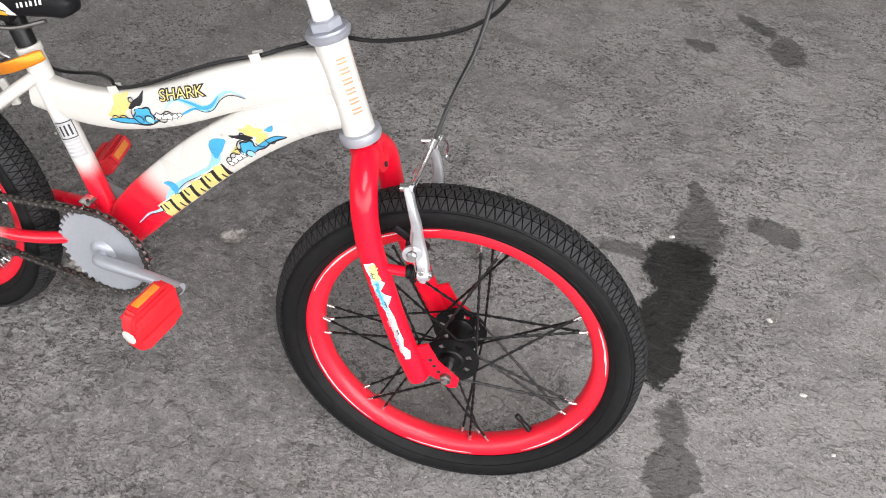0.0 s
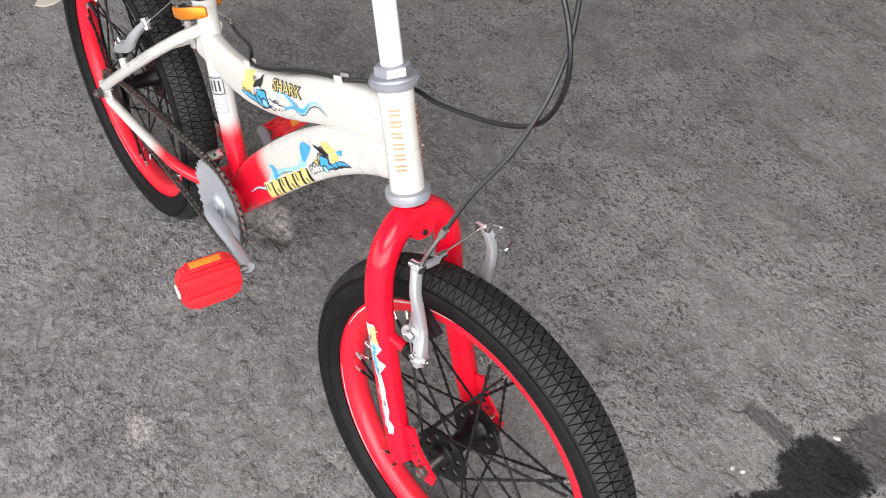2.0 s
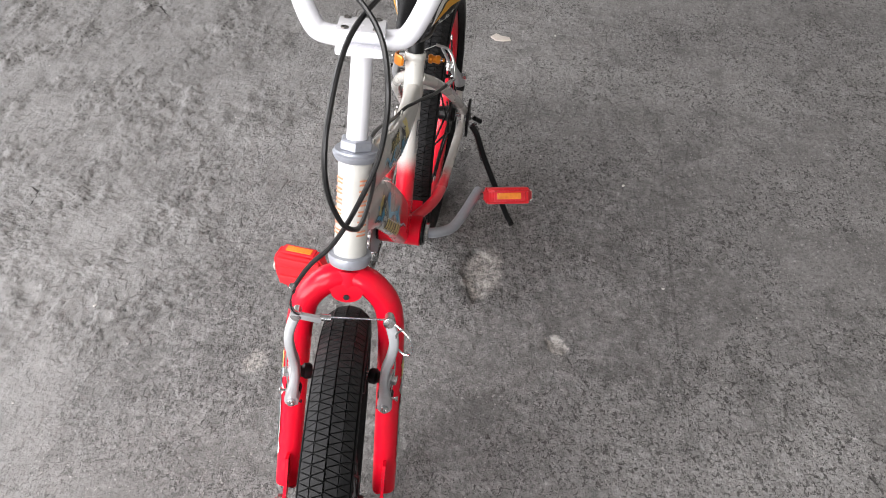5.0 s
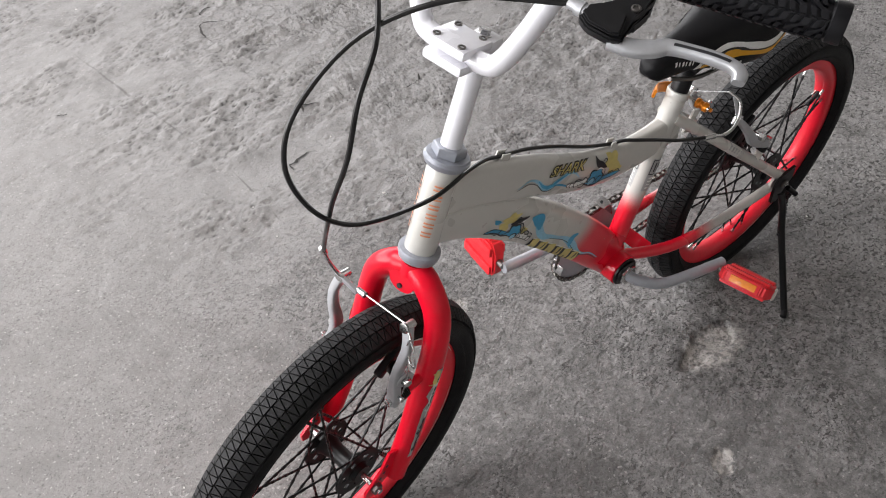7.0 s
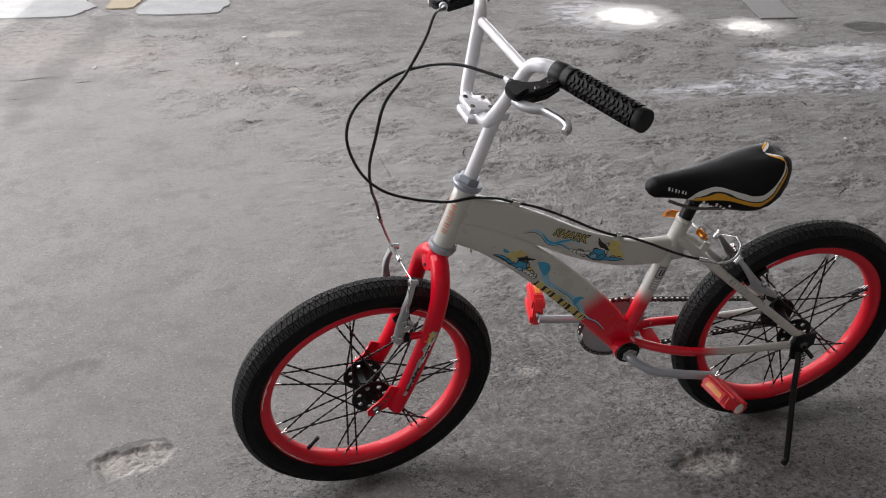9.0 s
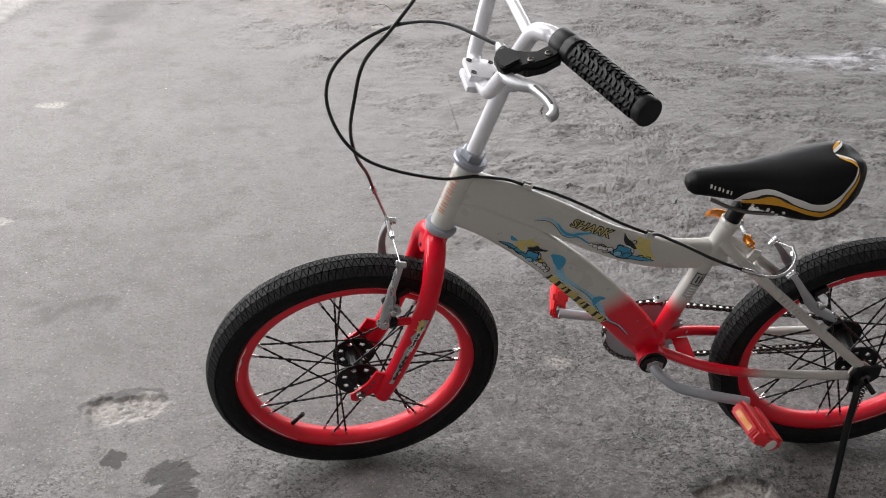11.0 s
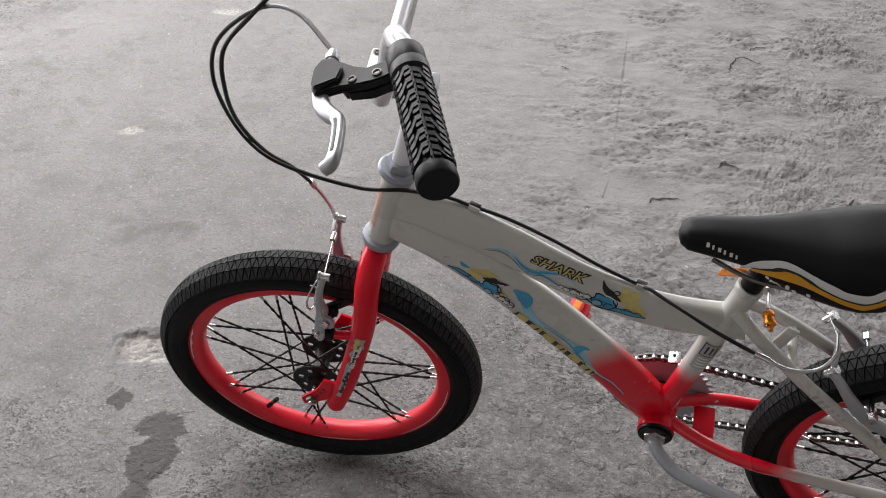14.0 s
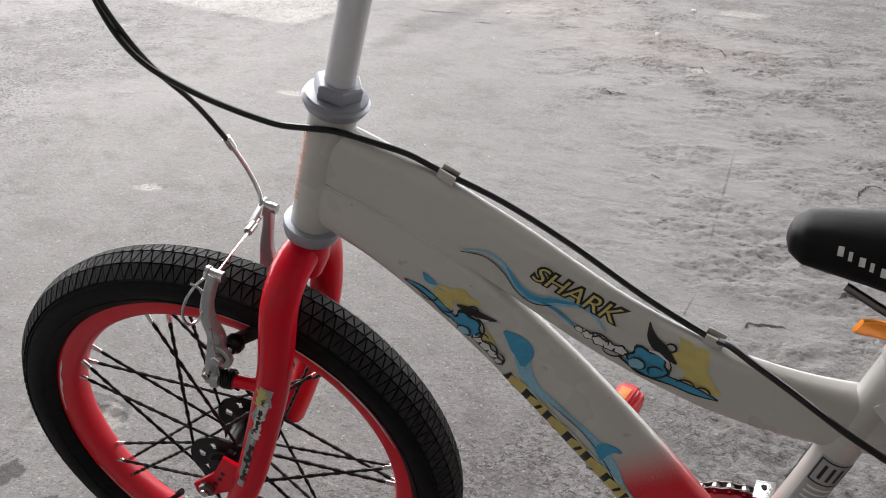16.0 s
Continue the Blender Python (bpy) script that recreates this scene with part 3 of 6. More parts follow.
for cx, cy, rx, ry, mat_, nm, lift in ((1.86, -3.14, 0.58, 0.2, M_SCREED, "screed_patch", 0.004), (0.785, -3.15, 0.25, 0.21, M_SCREED, "screed_patch", 0.004), (1.13, -3.25, 0.085, 0.17, M_SAND, "sand_patch", 0.006)):
    bm = bmesh.new()
    ringo = []
    for i in range(60):
        a = 2 * math.pi * i / 60
        f = 1 + 0.16 * noise.noise(Vector((math.cos(a) * 1.6, math.sin(a) * 1.6, cx))) + 0.06 * noise.noise(Vector((math.cos(a) * 8, math.sin(a) * 8, cx)))
        sq = max(abs(math.cos(a)), abs(math.sin(a))) ** -0.6
        ringo.append((cx + rx * f * sq * math.cos(a), cy + ry * f * sq * math.sin(a)))
    plate(bm, ringo, 0.008, Matrix.Translation((0, 0, GROUND + lift)))
    tagged(part(nm, bm, mat_, None, "", 0), "thin pale patch of screed on the concrete floor", "floor patch", kind="structure")

# thin slab left lying near the yard side
bm = plate(bmesh.new(), [(-2.394, -2.567), (-2.446, -2.99), (-2.66, -2.97), (-2.6, -2.562)], 0.009, Matrix.Translation((0, 0, GROUND + 0.0045)))
bmesh.ops.bevel(bm, geom=bm.edges[:], offset=0.002, segments=1, affect="EDGES")
tagged(part("floor_slab", bm, material("weathered_slab", (0.22, 0.216, 0.21), 0.8, vary=0.15, scale=20, bump=0.3, bump_scale=120), None, "", 0), "thin weathered grey slab lying on the concrete", "slab")

# open cracks in lifted skin: shade painted as ragged slivers, wide in the middle
M_CRACK = material("crack_shade", (0.045, 0.042, 0.039), 0.95, vary=0.2, scale=90)
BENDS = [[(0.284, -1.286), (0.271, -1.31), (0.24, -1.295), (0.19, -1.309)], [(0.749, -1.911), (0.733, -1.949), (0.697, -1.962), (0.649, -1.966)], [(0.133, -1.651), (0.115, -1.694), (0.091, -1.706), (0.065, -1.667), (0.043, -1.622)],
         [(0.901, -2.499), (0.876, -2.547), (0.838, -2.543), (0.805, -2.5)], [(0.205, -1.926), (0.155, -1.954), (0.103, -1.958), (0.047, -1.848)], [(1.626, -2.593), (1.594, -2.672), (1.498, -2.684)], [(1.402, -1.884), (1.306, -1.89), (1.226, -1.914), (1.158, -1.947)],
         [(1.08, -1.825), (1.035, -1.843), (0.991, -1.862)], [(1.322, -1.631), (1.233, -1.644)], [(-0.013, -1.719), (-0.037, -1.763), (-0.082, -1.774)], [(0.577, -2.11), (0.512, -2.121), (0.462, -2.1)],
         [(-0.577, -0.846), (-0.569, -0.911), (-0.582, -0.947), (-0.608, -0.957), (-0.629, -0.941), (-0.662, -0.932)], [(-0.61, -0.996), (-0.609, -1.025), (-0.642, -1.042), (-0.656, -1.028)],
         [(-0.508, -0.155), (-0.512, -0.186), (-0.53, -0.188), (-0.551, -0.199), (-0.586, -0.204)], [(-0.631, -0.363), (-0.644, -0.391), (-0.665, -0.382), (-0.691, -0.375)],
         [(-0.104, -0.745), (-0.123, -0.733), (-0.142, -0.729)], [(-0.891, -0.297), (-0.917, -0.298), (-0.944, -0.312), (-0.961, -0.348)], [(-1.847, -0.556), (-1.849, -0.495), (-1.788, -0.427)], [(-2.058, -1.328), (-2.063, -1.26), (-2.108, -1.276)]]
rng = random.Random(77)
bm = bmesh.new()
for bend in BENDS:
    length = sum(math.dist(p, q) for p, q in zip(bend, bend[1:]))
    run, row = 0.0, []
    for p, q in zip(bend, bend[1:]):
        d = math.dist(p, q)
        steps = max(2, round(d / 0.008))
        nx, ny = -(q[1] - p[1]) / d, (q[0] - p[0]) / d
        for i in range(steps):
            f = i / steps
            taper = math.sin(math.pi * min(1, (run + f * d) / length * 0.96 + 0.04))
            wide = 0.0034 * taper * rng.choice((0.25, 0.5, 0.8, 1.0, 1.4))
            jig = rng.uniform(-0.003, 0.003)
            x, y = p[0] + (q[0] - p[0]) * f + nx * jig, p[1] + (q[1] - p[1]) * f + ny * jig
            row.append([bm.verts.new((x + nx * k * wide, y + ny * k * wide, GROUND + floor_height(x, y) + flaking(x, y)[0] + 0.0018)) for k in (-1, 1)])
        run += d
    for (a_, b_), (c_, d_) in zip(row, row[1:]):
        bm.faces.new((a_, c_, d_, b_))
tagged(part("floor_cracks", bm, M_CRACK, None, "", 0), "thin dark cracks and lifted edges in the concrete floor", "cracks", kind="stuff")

# crumbs of concrete
M_CRUMB = material("concrete_crumb", (0.6, 0.58, 0.55), 0.8, vary=0.15, scale=100)
bm = bmesh.new()
spots = [(-0.051, 1.211), (-0.063, 1.201), (-0.021, 1.381), (0.199, 1.271), (0.359, 1.051), (0.289, 1.141), (-1.254, 1.022), (-0.379, -0.094), (-0.642, 0.038), (0.304, -0.633), (-0.1, -0.788), (0.255, -1.965), (-0.203, -1.464), (0.76, -0.943), (-1.465, -0.636), (-1.715, -0.43), (-1.302, 0.24), (-0.946, 1.144), (0.098, 1.803), (0.45, 1.6)]
spots += [(rng.uniform(-2.6, 1.4), rng.uniform(-2.4, 2.2)) for _ in range(60)]
spots += [(1.023, -2.032), (0.37, -2.032), (0.377, -2.462), (-2.31, -2.2), (-1.75, -2.35), (-2.05, -0.9)]
for i, (x, y) in enumerate(spots):
    s = rng.uniform(0.007, 0.012) if i >= len(spots) - 6 else rng.uniform(0.0012, 0.0032) if i > 6 else rng.uniform(0.003, 0.0055)
    made = bmesh.ops.create_icosphere(bm, subdivisions=1, radius=s)["verts"]
    for v in made:
        v.co *= rng.uniform(0.7, 1.2)
    bmesh.ops.transform(bm, verts=made, matrix=Matrix.Translation((x, y, GROUND + floor_height(x, y) + flaking(x, y)[0] + s * 0.4)) @ Matrix.Rotation(rng.uniform(0, 6), 4, "Z") @ Matrix.Diagonal((1.4, 1, 0.7, 1)))
tagged(part("concrete_crumbs", bm, M_CRUMB, None, "", 0), "scattered pale crumbs of concrete on the floor", "crumbs", kind="stuff")
bm = bmesh.new()
plate(bm, [(-0.03, -0.008), (-0.01, -0.016), (0.012, -0.01), (0.03, 0.002), (0.02, 0.012), (-0.005, 0.008), (-0.024, 0.012)], 0.004, Matrix.Translation((-1.841, 0.598, GROUND + 0.0035)) @ Matrix.Rotation(radians(70), 4, "Z") @ Matrix.Rotation(radians(4), 4, "X"))
tagged(part("plastic_scrap", bm, material("pale_scrap", (0.62, 0.56, 0.5), 0.6, vary=0.1), None, "", 0), "small pale torn scrap lying on the concrete", "scrap")


# ---- bicycle ----
bike = new("bicycle")
bike.matrix_world = Matrix.Translation((-1.0917, 0.6478, 0.2690)) @ Matrix.Rotation(radians(8.05), 4, "Z") @ Matrix.Rotation(radians(-6.75), 4, "X") @ Matrix.Rotation(radians(0.95), 4, "Y")
tagged(bike, "white and red kids bicycle parked on its kickstand on grey concrete", "bicycle")

BB = Vector((0.385, 0, 0.008))
REAR, FRONT = Vector((0.004, 0, -0.0165)), Vector((0.9129, 0, -0.001))
HEAD = Vector((0.764, 0, 0.309))
STEER_AXIS = Vector((-0.0445, 0, 0.129)).normalized()
STEER = Matrix.Translation(HEAD) @ Matrix.Rotation(radians(7.5), 4, STEER_AXIS) @ Matrix.Translation(-HEAD)


def on_axis(z):
    """The point of the steering axis at that height."""
    return HEAD + STEER_AXIS * ((z - HEAD.z) / STEER_AXIS.z)


# frame: the two flattened main tubes
upper = glide([(0.292, 0, 0.235), (0.35, 0, 0.231), (0.405, 0, 0.2365), (0.45, 0, 0.249), (0.5, 0, 0.2695), (0.54, 0, 0.291), (0.58, 0, 0.314), (0.62, 0, 0.334), (0.66, 0, 0.352), (0.7, 0, 0.3685), (0.745, 0, 0.384)], 4)
along = [p.x for p in upper]
upper_half = np.interp(along, [0.29, 0.35, 0.45, 0.58, 0.62, 0.66, 0.7, 0.745], [0.027, 0.0285, 0.029, 0.030, 0.0305, 0.0315, 0.032, 0.032])
upper_wide = np.interp(along, [0.29, 0.35, 0.45, 0.6, 0.66, 0.745], [0.0145, 0.012, 0.0112, 0.0112, 0.0125, 0.0165])
frame_ob = part("frame", tube(upper, [(float(w), float(h)) for w, h in zip(upper_wide, upper_half)], 48, square=0.62), M_WHITE, bike, "off-white swooping top tube of the frame")


def top_of_upper(x):
    """Height of the top tube's upper edge at x."""
    i = min(range(1, len(upper) - 1), key=lambda q: abs(upper[q].x - x))
    d = (upper[i + 1] - upper[i - 1]).normalized()
    return float(np.interp(x, along, [p.z for p in upper])) + float(upper_half[i]) / d.x


down = glide([(0.745, 0, 0.345), (0.685, 0, 0.313), (0.62, 0, 0.2655), (0.553, 0, 0.206), (0.498, 0, 0.149), (0.449, 0, 0.095), (0.395, 0, 0.028), (0.383, 0, 0.012)], 5)
down_half = np.interp([p.x for p in down[::-1]], [0.38, 0.43, 0.5, 0.55, 0.6, 0.66, 0.745], [0.0305, 0.0355, 0.0365, 0.0355, 0.0335, 0.031, 0.028])[::-1]
down_wide = np.interp([p.x for p in down[::-1]], [0.38, 0.44, 0.5, 0.62, 0.68, 0.745], [0.018, 0.0135, 0.0115, 0.0115, 0.013, 0.0165])[::-1]
part("down_tube", tube(down, [(float(w), float(h)) for w, h in zip(down_wide, down_half)], 48, square=0.64), M_TUBE, frame_ob, "white down tube sprayed red at its lower end")
seat_dir = (Vector((0.297, 0, 0.295)) - BB).normalized()
part("seat_tube", tube([BB, BB + seat_dir * 0.304], 0.0152, 24), M_SEAT_TUBE, frame_ob, "white seat tube sprayed red at its foot")
head_tube = turned([(-0.008, 0.0178), (-0.004, 0.0195), (0.05, 0.0189), (0.085, 0.0189), (0.113, 0.0195), (0.117, 0.0178)], on_axis(0.314), STEER_AXIS, 32)
head_tube = part("head_tube", head_tube, M_WHITE, frame_ob)
part("bottom_bracket_shell", turned([(-0.036, 0.0235), (-0.034, 0.026), (0.034, 0.026), (0.036, 0.0235)], BB, (0, 1, 0), 28), M_RED, frame_ob)
for s in (-1, 1):
    stay = glide([(0.368, 0.016 * s, 0.016), (0.31, 0.04 * s, 0.006), (0.25, 0.05 * s, -0.006), (0.17, 0.053 * s, -0.016), (0.09, 0.056 * s, -0.021), (0.022, 0.058 * s, -0.024)], 5)
    part("chain_stay", tube(stay, [0.0095] * 12 + [0.0085] * (len(stay) - 12), 14), M_STAY, frame_ob, "red chain stay fading to white")
    stay = glide([(0.306, 0.01 * s, 0.262), (0.27, 0.028 * s, 0.232), (0.2, 0.045 * s, 0.17), (0.1, 0.055 * s, 0.08), (0.014, 0.06 * s, 0.002)], 5)
    part("seat_stay", tube(stay, [0.0088] * len(stay), 14), M_WHITE, frame_ob)
    drop = [(0.03, -0.034), (0.03, -0.012), (0.022, 0.012), (0.008, 0.012), (-0.012, -0.004), (-0.014, -0.022), (0.0, -0.03)]
    part("dropout", plate(bmesh.new(), drop, 0.005, Matrix.Translation((0, 0.0595 * s, 0)) @ Matrix.Rotation(radians(90), 4, "X")), M_WHITE, frame_ob)
bm = tube([(0.232, -0.038, 0.198), (0.232, 0.038, 0.198)], 0.006, 12)
part("seat_stay_bridge", bm, M_WHITE, frame_ob)
bm = block(bmesh.new(), (0.016, 0.004, 0.04), Matrix.Translation((0.243, 0.0, 0.214)) @ Matrix.Rotation(radians(-25), 4, "Y"), 0.001)
part("bridge_tab", bm, M_WHITE, frame_ob)
bm = block(bmesh.new(), (0.03, 0.05, 0.003), Matrix.Translation((0.32, 0, 0.004)), 0.001)
part("chain_stay_bridge", bm, M_RED, frame_ob)

# wheels
R_TYRE, R_SEC = 0.2312, 0.0265


def tyre_point(th, phi, lift=0.0):
    """A point of the tyre: th round the wheel, phi from the crown to the side."""
    r = R_SEC + lift
    rad = R_TYRE + r * math.cos(phi)
    return Vector((rad * math.cos(th), r * 1.13 * math.sin(phi), rad * math.sin(th)))


def make_tyre(parent):
    bm, nt, npf = bmesh.new(), 144, 24
    sunk = [0.0026 if abs(-142 + 284 * j / npf) < 50 else 0.0011 if abs(-142 + 284 * j / npf) < 62 else 0.0 for j in range(npf + 1)]
    rows = [[bm.verts.new(tyre_point(2 * math.pi * i / nt, radians(-142 + 284 * j / npf), -sunk[j])) for j in range(npf + 1)] for i in range(nt)]
    for i in range(nt):
        a, b = rows[i], rows[(i + 1) % nt]
        for j in range(npf):
            bm.faces.new((a[j], a[j + 1], b[j + 1], b[j]))
    # moulded rib beside the rim
    tyre = part("tyre", bm, M_TYRE, parent, "black rubber tyre with a criss-cross tread", 60)
    bm = bmesh.new()
    for side in (-1, 1):
        for ph in (68, 112):
            ring = []
            for i in range(nt):
                th = 2 * math.pi * i / nt
                ring.append([bm.verts.new(tyre_point(th, radians(side * (ph + o)), l)) for o, l in ((-2, -0.001), (-1, 0.0008), (1, 0.0008), (2, -0.001))])
            for i in range(nt):
                a, b = ring[i], ring[(i + 1) % nt]
                for j in range(3):
                    bm.faces.new((a[j], a[j + 1], b[j + 1], b[j]))
    part("sidewall_rib", bm, M_TYRE, tyre)
    # tread: four rows of triangles parted by narrow grooves, points staggered from row to row
    bm, n = bmesh.new(), 136
    step = 2 * math.pi / n

    def knob(th, phi, corners, top, low):
        cx, cy = sum(c[0] for c in corners) / 3, sum(c[1] for c in corners) / 3
        up_ = [bm.verts.new(tyre_point(th + (cx + (x - cx) * 0.76) * step, radians(phi + cy + (y - cy) * 0.86), top)) for x, y in corners]
        dn_ = [bm.verts.new(tyre_point(th + (cx + (x - cx) * 0.84) * step, radians(phi + cy + (y - cy) * 0.92), low)) for x, y in corners]
        bm.faces.new(up_)
        for i in range(3):
            j = (i + 1) % 3
            bm.faces.new((up_[i], up_[j], dn_[j], dn_[i]))

    for i in range(n):
        for side in (-1, 1):
            for row, (inner, outer) in enumerate(((0.5, 28.0), (28.0, 61.0))):
                th = (i + 0.5 * row + 0.25 * (side > 0)) * step
                a, b = side * inner, side * outer
                low = -0.0032
                knob(th, 0, [(-0.5, a), (0.5, a), (0.0, b)], 0.0014, low)
                knob(th + step / 2, 0, [(-0.5, b), (0.0, a), (0.5, b)], 0.0014 if row == 0 else 0.0010, low)
    tagged(part("tread", bm, M_TREAD, tyre, "", 30), kind="stuff")
    return tyre


def make_wheel(name, centre, m, label, valve_turn, lace_turn, hub_half):
    """A wheel of a deep red rim, tyre, black hub and 28 black spokes, round centre; m turns it with the fork."""
    base = m @ Matrix.Translation(centre)
    prof = [(0.2115, -0.0135), (0.2125, -0.0158), (0.2105, -0.0168), (0.2, -0.0165), (0.193, -0.0145), (0.1885, -0.008), (0.187, 0), (0.1885, 0.008), (0.193, 0.0145), (0.2, 0.0165), (0.2105, 0.0168), (0.2125, 0.0158), (0.2115, 0.0135), (0.204, 0.011), (0.204, -0.011)]
    bm, nt = bmesh.new(), 96
    rows = [[bm.verts.new((r * math.cos(a), y, r * math.sin(a))) for r, y in prof] for a in (2 * math.pi * i / nt for i in range(nt))]
    for i in range(nt):
        a, b = rows[i], rows[(i + 1) % nt]
        for j in range(len(prof)):
            q = (j + 1) % len(prof)
            bm.faces.new((a[j], a[q], b[q], b[j]))
    wheel = part(name, bm, M_RIM, bike, label)
    wheel.matrix_local = base
    make_tyre(wheel)
    # hub shell with two drilled flanges
    f = hub_half
    bm = turned([(-f - 0.009, 0.0), (-f - 0.009, 0.0135), (-f - 0.003, 0.015), (-f, 0.02), (-f + 0.004, 0.0165), (-0.01, 0.0125), (0.01, 0.0125), (f - 0.004, 0.0165), (f, 0.02), (f + 0.003, 0.015), (f + 0.009, 0.0135), (f + 0.009, 0.0)], (0, 0, 0), (0, 1, 0), 24)
    hub = part("hub", bm, M_BLACK, wheel, "black hub with wide drilled flanges")
    for s in (-1, 1):
        bm = bmesh.new()
        seg, ri, ro = 56, 0.0165, 0.0385
        ringv = []
        for i in range(seg):
            a = 2 * math.pi * i / seg
            ringv.append([[bm.verts.new((r * math.cos(a), s * f + y, r * math.sin(a))) for y in (-0.0014, 0.0014)] for r in (ri, 0.0215, 0.0295, ro)])
        for i in range(seg):
            a, b = ringv[i], ringv[(i + 1) % seg]
            hole = i % 8 in (2, 3, 4)
            for j in range(3):
                if j == 1 and hole:
                    bm.faces.new((a[1][0], b[1][0], b[1][1], a[1][1]))
                    bm.faces.new((a[2][0], b[2][0], b[2][1], a[2][1]))
                    if not (i - 1) % 8 in (2, 3, 4):
                        bm.faces.new((a[1][0], a[2][0], a[2][1], a[1][1]))
                    if not (i + 1) % 8 in (2, 3, 4):
                        bm.faces.new((b[1][0], b[2][0], b[2][1], b[1][1]))
                    continue
                for y in (0, 1):
                    bm.faces.new((a[j][y], a[j + 1][y], b[j + 1][y], b[j][y]))
            bm.faces.new((a[3][0], b[3][0], b[3][1], a[3][1]))
        part("flange", bm, M_BLACK, hub)
    ends = hub_half + 0.0445
    bm = turned([(-ends, 0), (-ends, 0.0045), (ends, 0.0045), (ends, 0)], (0, 0, 0), (0, 1, 0), 12)
    part("axle", bm, M_STEEL, wheel)
    for s in (-1, 1):
        bm = turned([(0.0, 0.0105), (0.0015, 0.0105), (0.002, 0.0085), (0.009, 0.0085), (0.01, 0.007)], (0, s * (ends - 0.013), 0), (0, s, 0), 6)
        part("axle_nut", bm, M_STEEL_DARK, wheel)
    # spokes in seven bunches of four
    ln = 0.1575
    bm = turned([(0, 0.0016), (ln, 0.0016)], (0, 0, 0), (0, 0, 1), 6)
    for i in range(9):
        a = 0.03 + i * 0.0135
        lathe(bm, [(a, 0.0016), (a + 0.001, 0.0022), (a + 0.006, 0.0022), (a + 0.007, 0.0016)], (0, 0, 0), (0, 0, 1), 6)
    first = part("spoke", bm, M_BLACK, wheel, "thin twisted black spoke")
    bm = turned([(-0.013, 0.0021), (-0.011, 0.0024), (0.0, 0.0026), (0.004, 0.0026)], (0, 0, 0), (0, 0, 1), 8)
    nip = part("nipple", bm, M_STEEL, wheel)
    for g in range(7):
        for q in range(4):
            s = -1 if q % 2 else 1
            rim_a = lace_turn + 2 * math.pi * g / 7 + (q - 1.5) * 0.075
            hub_a = rim_a + (1.25 if q < 2 else -1.25)
            p0 = Vector((0.0345 * math.cos(hub_a), s * f, 0.0345 * math.sin(hub_a)))
            p1 = Vector((0.19 * math.cos(rim_a), s * 0.006, 0.19 * math.sin(rim_a)))
            rotm = (p1 - p0).to_track_quat("Z", "Y").to_matrix().to_4x4()
            mat = Matrix.Translation(p0) @ rotm @ Matrix.Diagonal((1, 1, (p1 - p0).length / ln, 1))
            if g == q == 0:
                sp, np_ob = first, nip
            else:
                sp, np_ob = new("spoke", first.data), new("nipple", nip.data)
                sp.parent = np_ob.parent = wheel
            sp.matrix_local = mat
            np_ob.matrix_local = Matrix.Translation(p1) @ rotm
    a = valve_turn
    bm = turned([(0, 0.0045), (0.012, 0.0042), (0.014, 0.0034), (0.022, 0.0034), (0.023, 0.0042), (0.033, 0.0042), (0.034, 0.0035)], (0.188 * math.cos(a), 0, 0.188 * math.sin(a)), (-math.cos(a), 0.0, -math.sin(a)), 10)
    part("valve", bm, M_RUBBER, wheel, "black rubber valve with cap")
    return wheel


M_STEEL_DARK = material("dull_steel", (0.2, 0.19, 0.18), 0.4, metal=0.9, vary=0.2, scale=300)
M_RIM = material("red_rim_lacquer", RED, 0.45, coat=0.25, vary=0.05, scale=60, spec=0.5)
front_wheel = make_wheel("front_wheel", FRONT, STEER, "deep red rim with scuffed edges, black tyre and spokes", radians(-48), radians(-75), 0.0305)
rear_wheel = make_wheel("rear_wheel", REAR, Matrix(), "deep red rear rim with black tyre and spokes", radians(160), radians(-95), 0.034)

# fork
crown = on_axis(0.292)
fork_ob = part("fork", moved(turned([(-0.03, 0.0), (-0.03, 0.0165), (-0.012, 0.0195), (0.006, 0.0185)], on_axis(0.29), STEER_AXIS, 28), STEER), M_RED, bike, "glossy red unicrown fork")
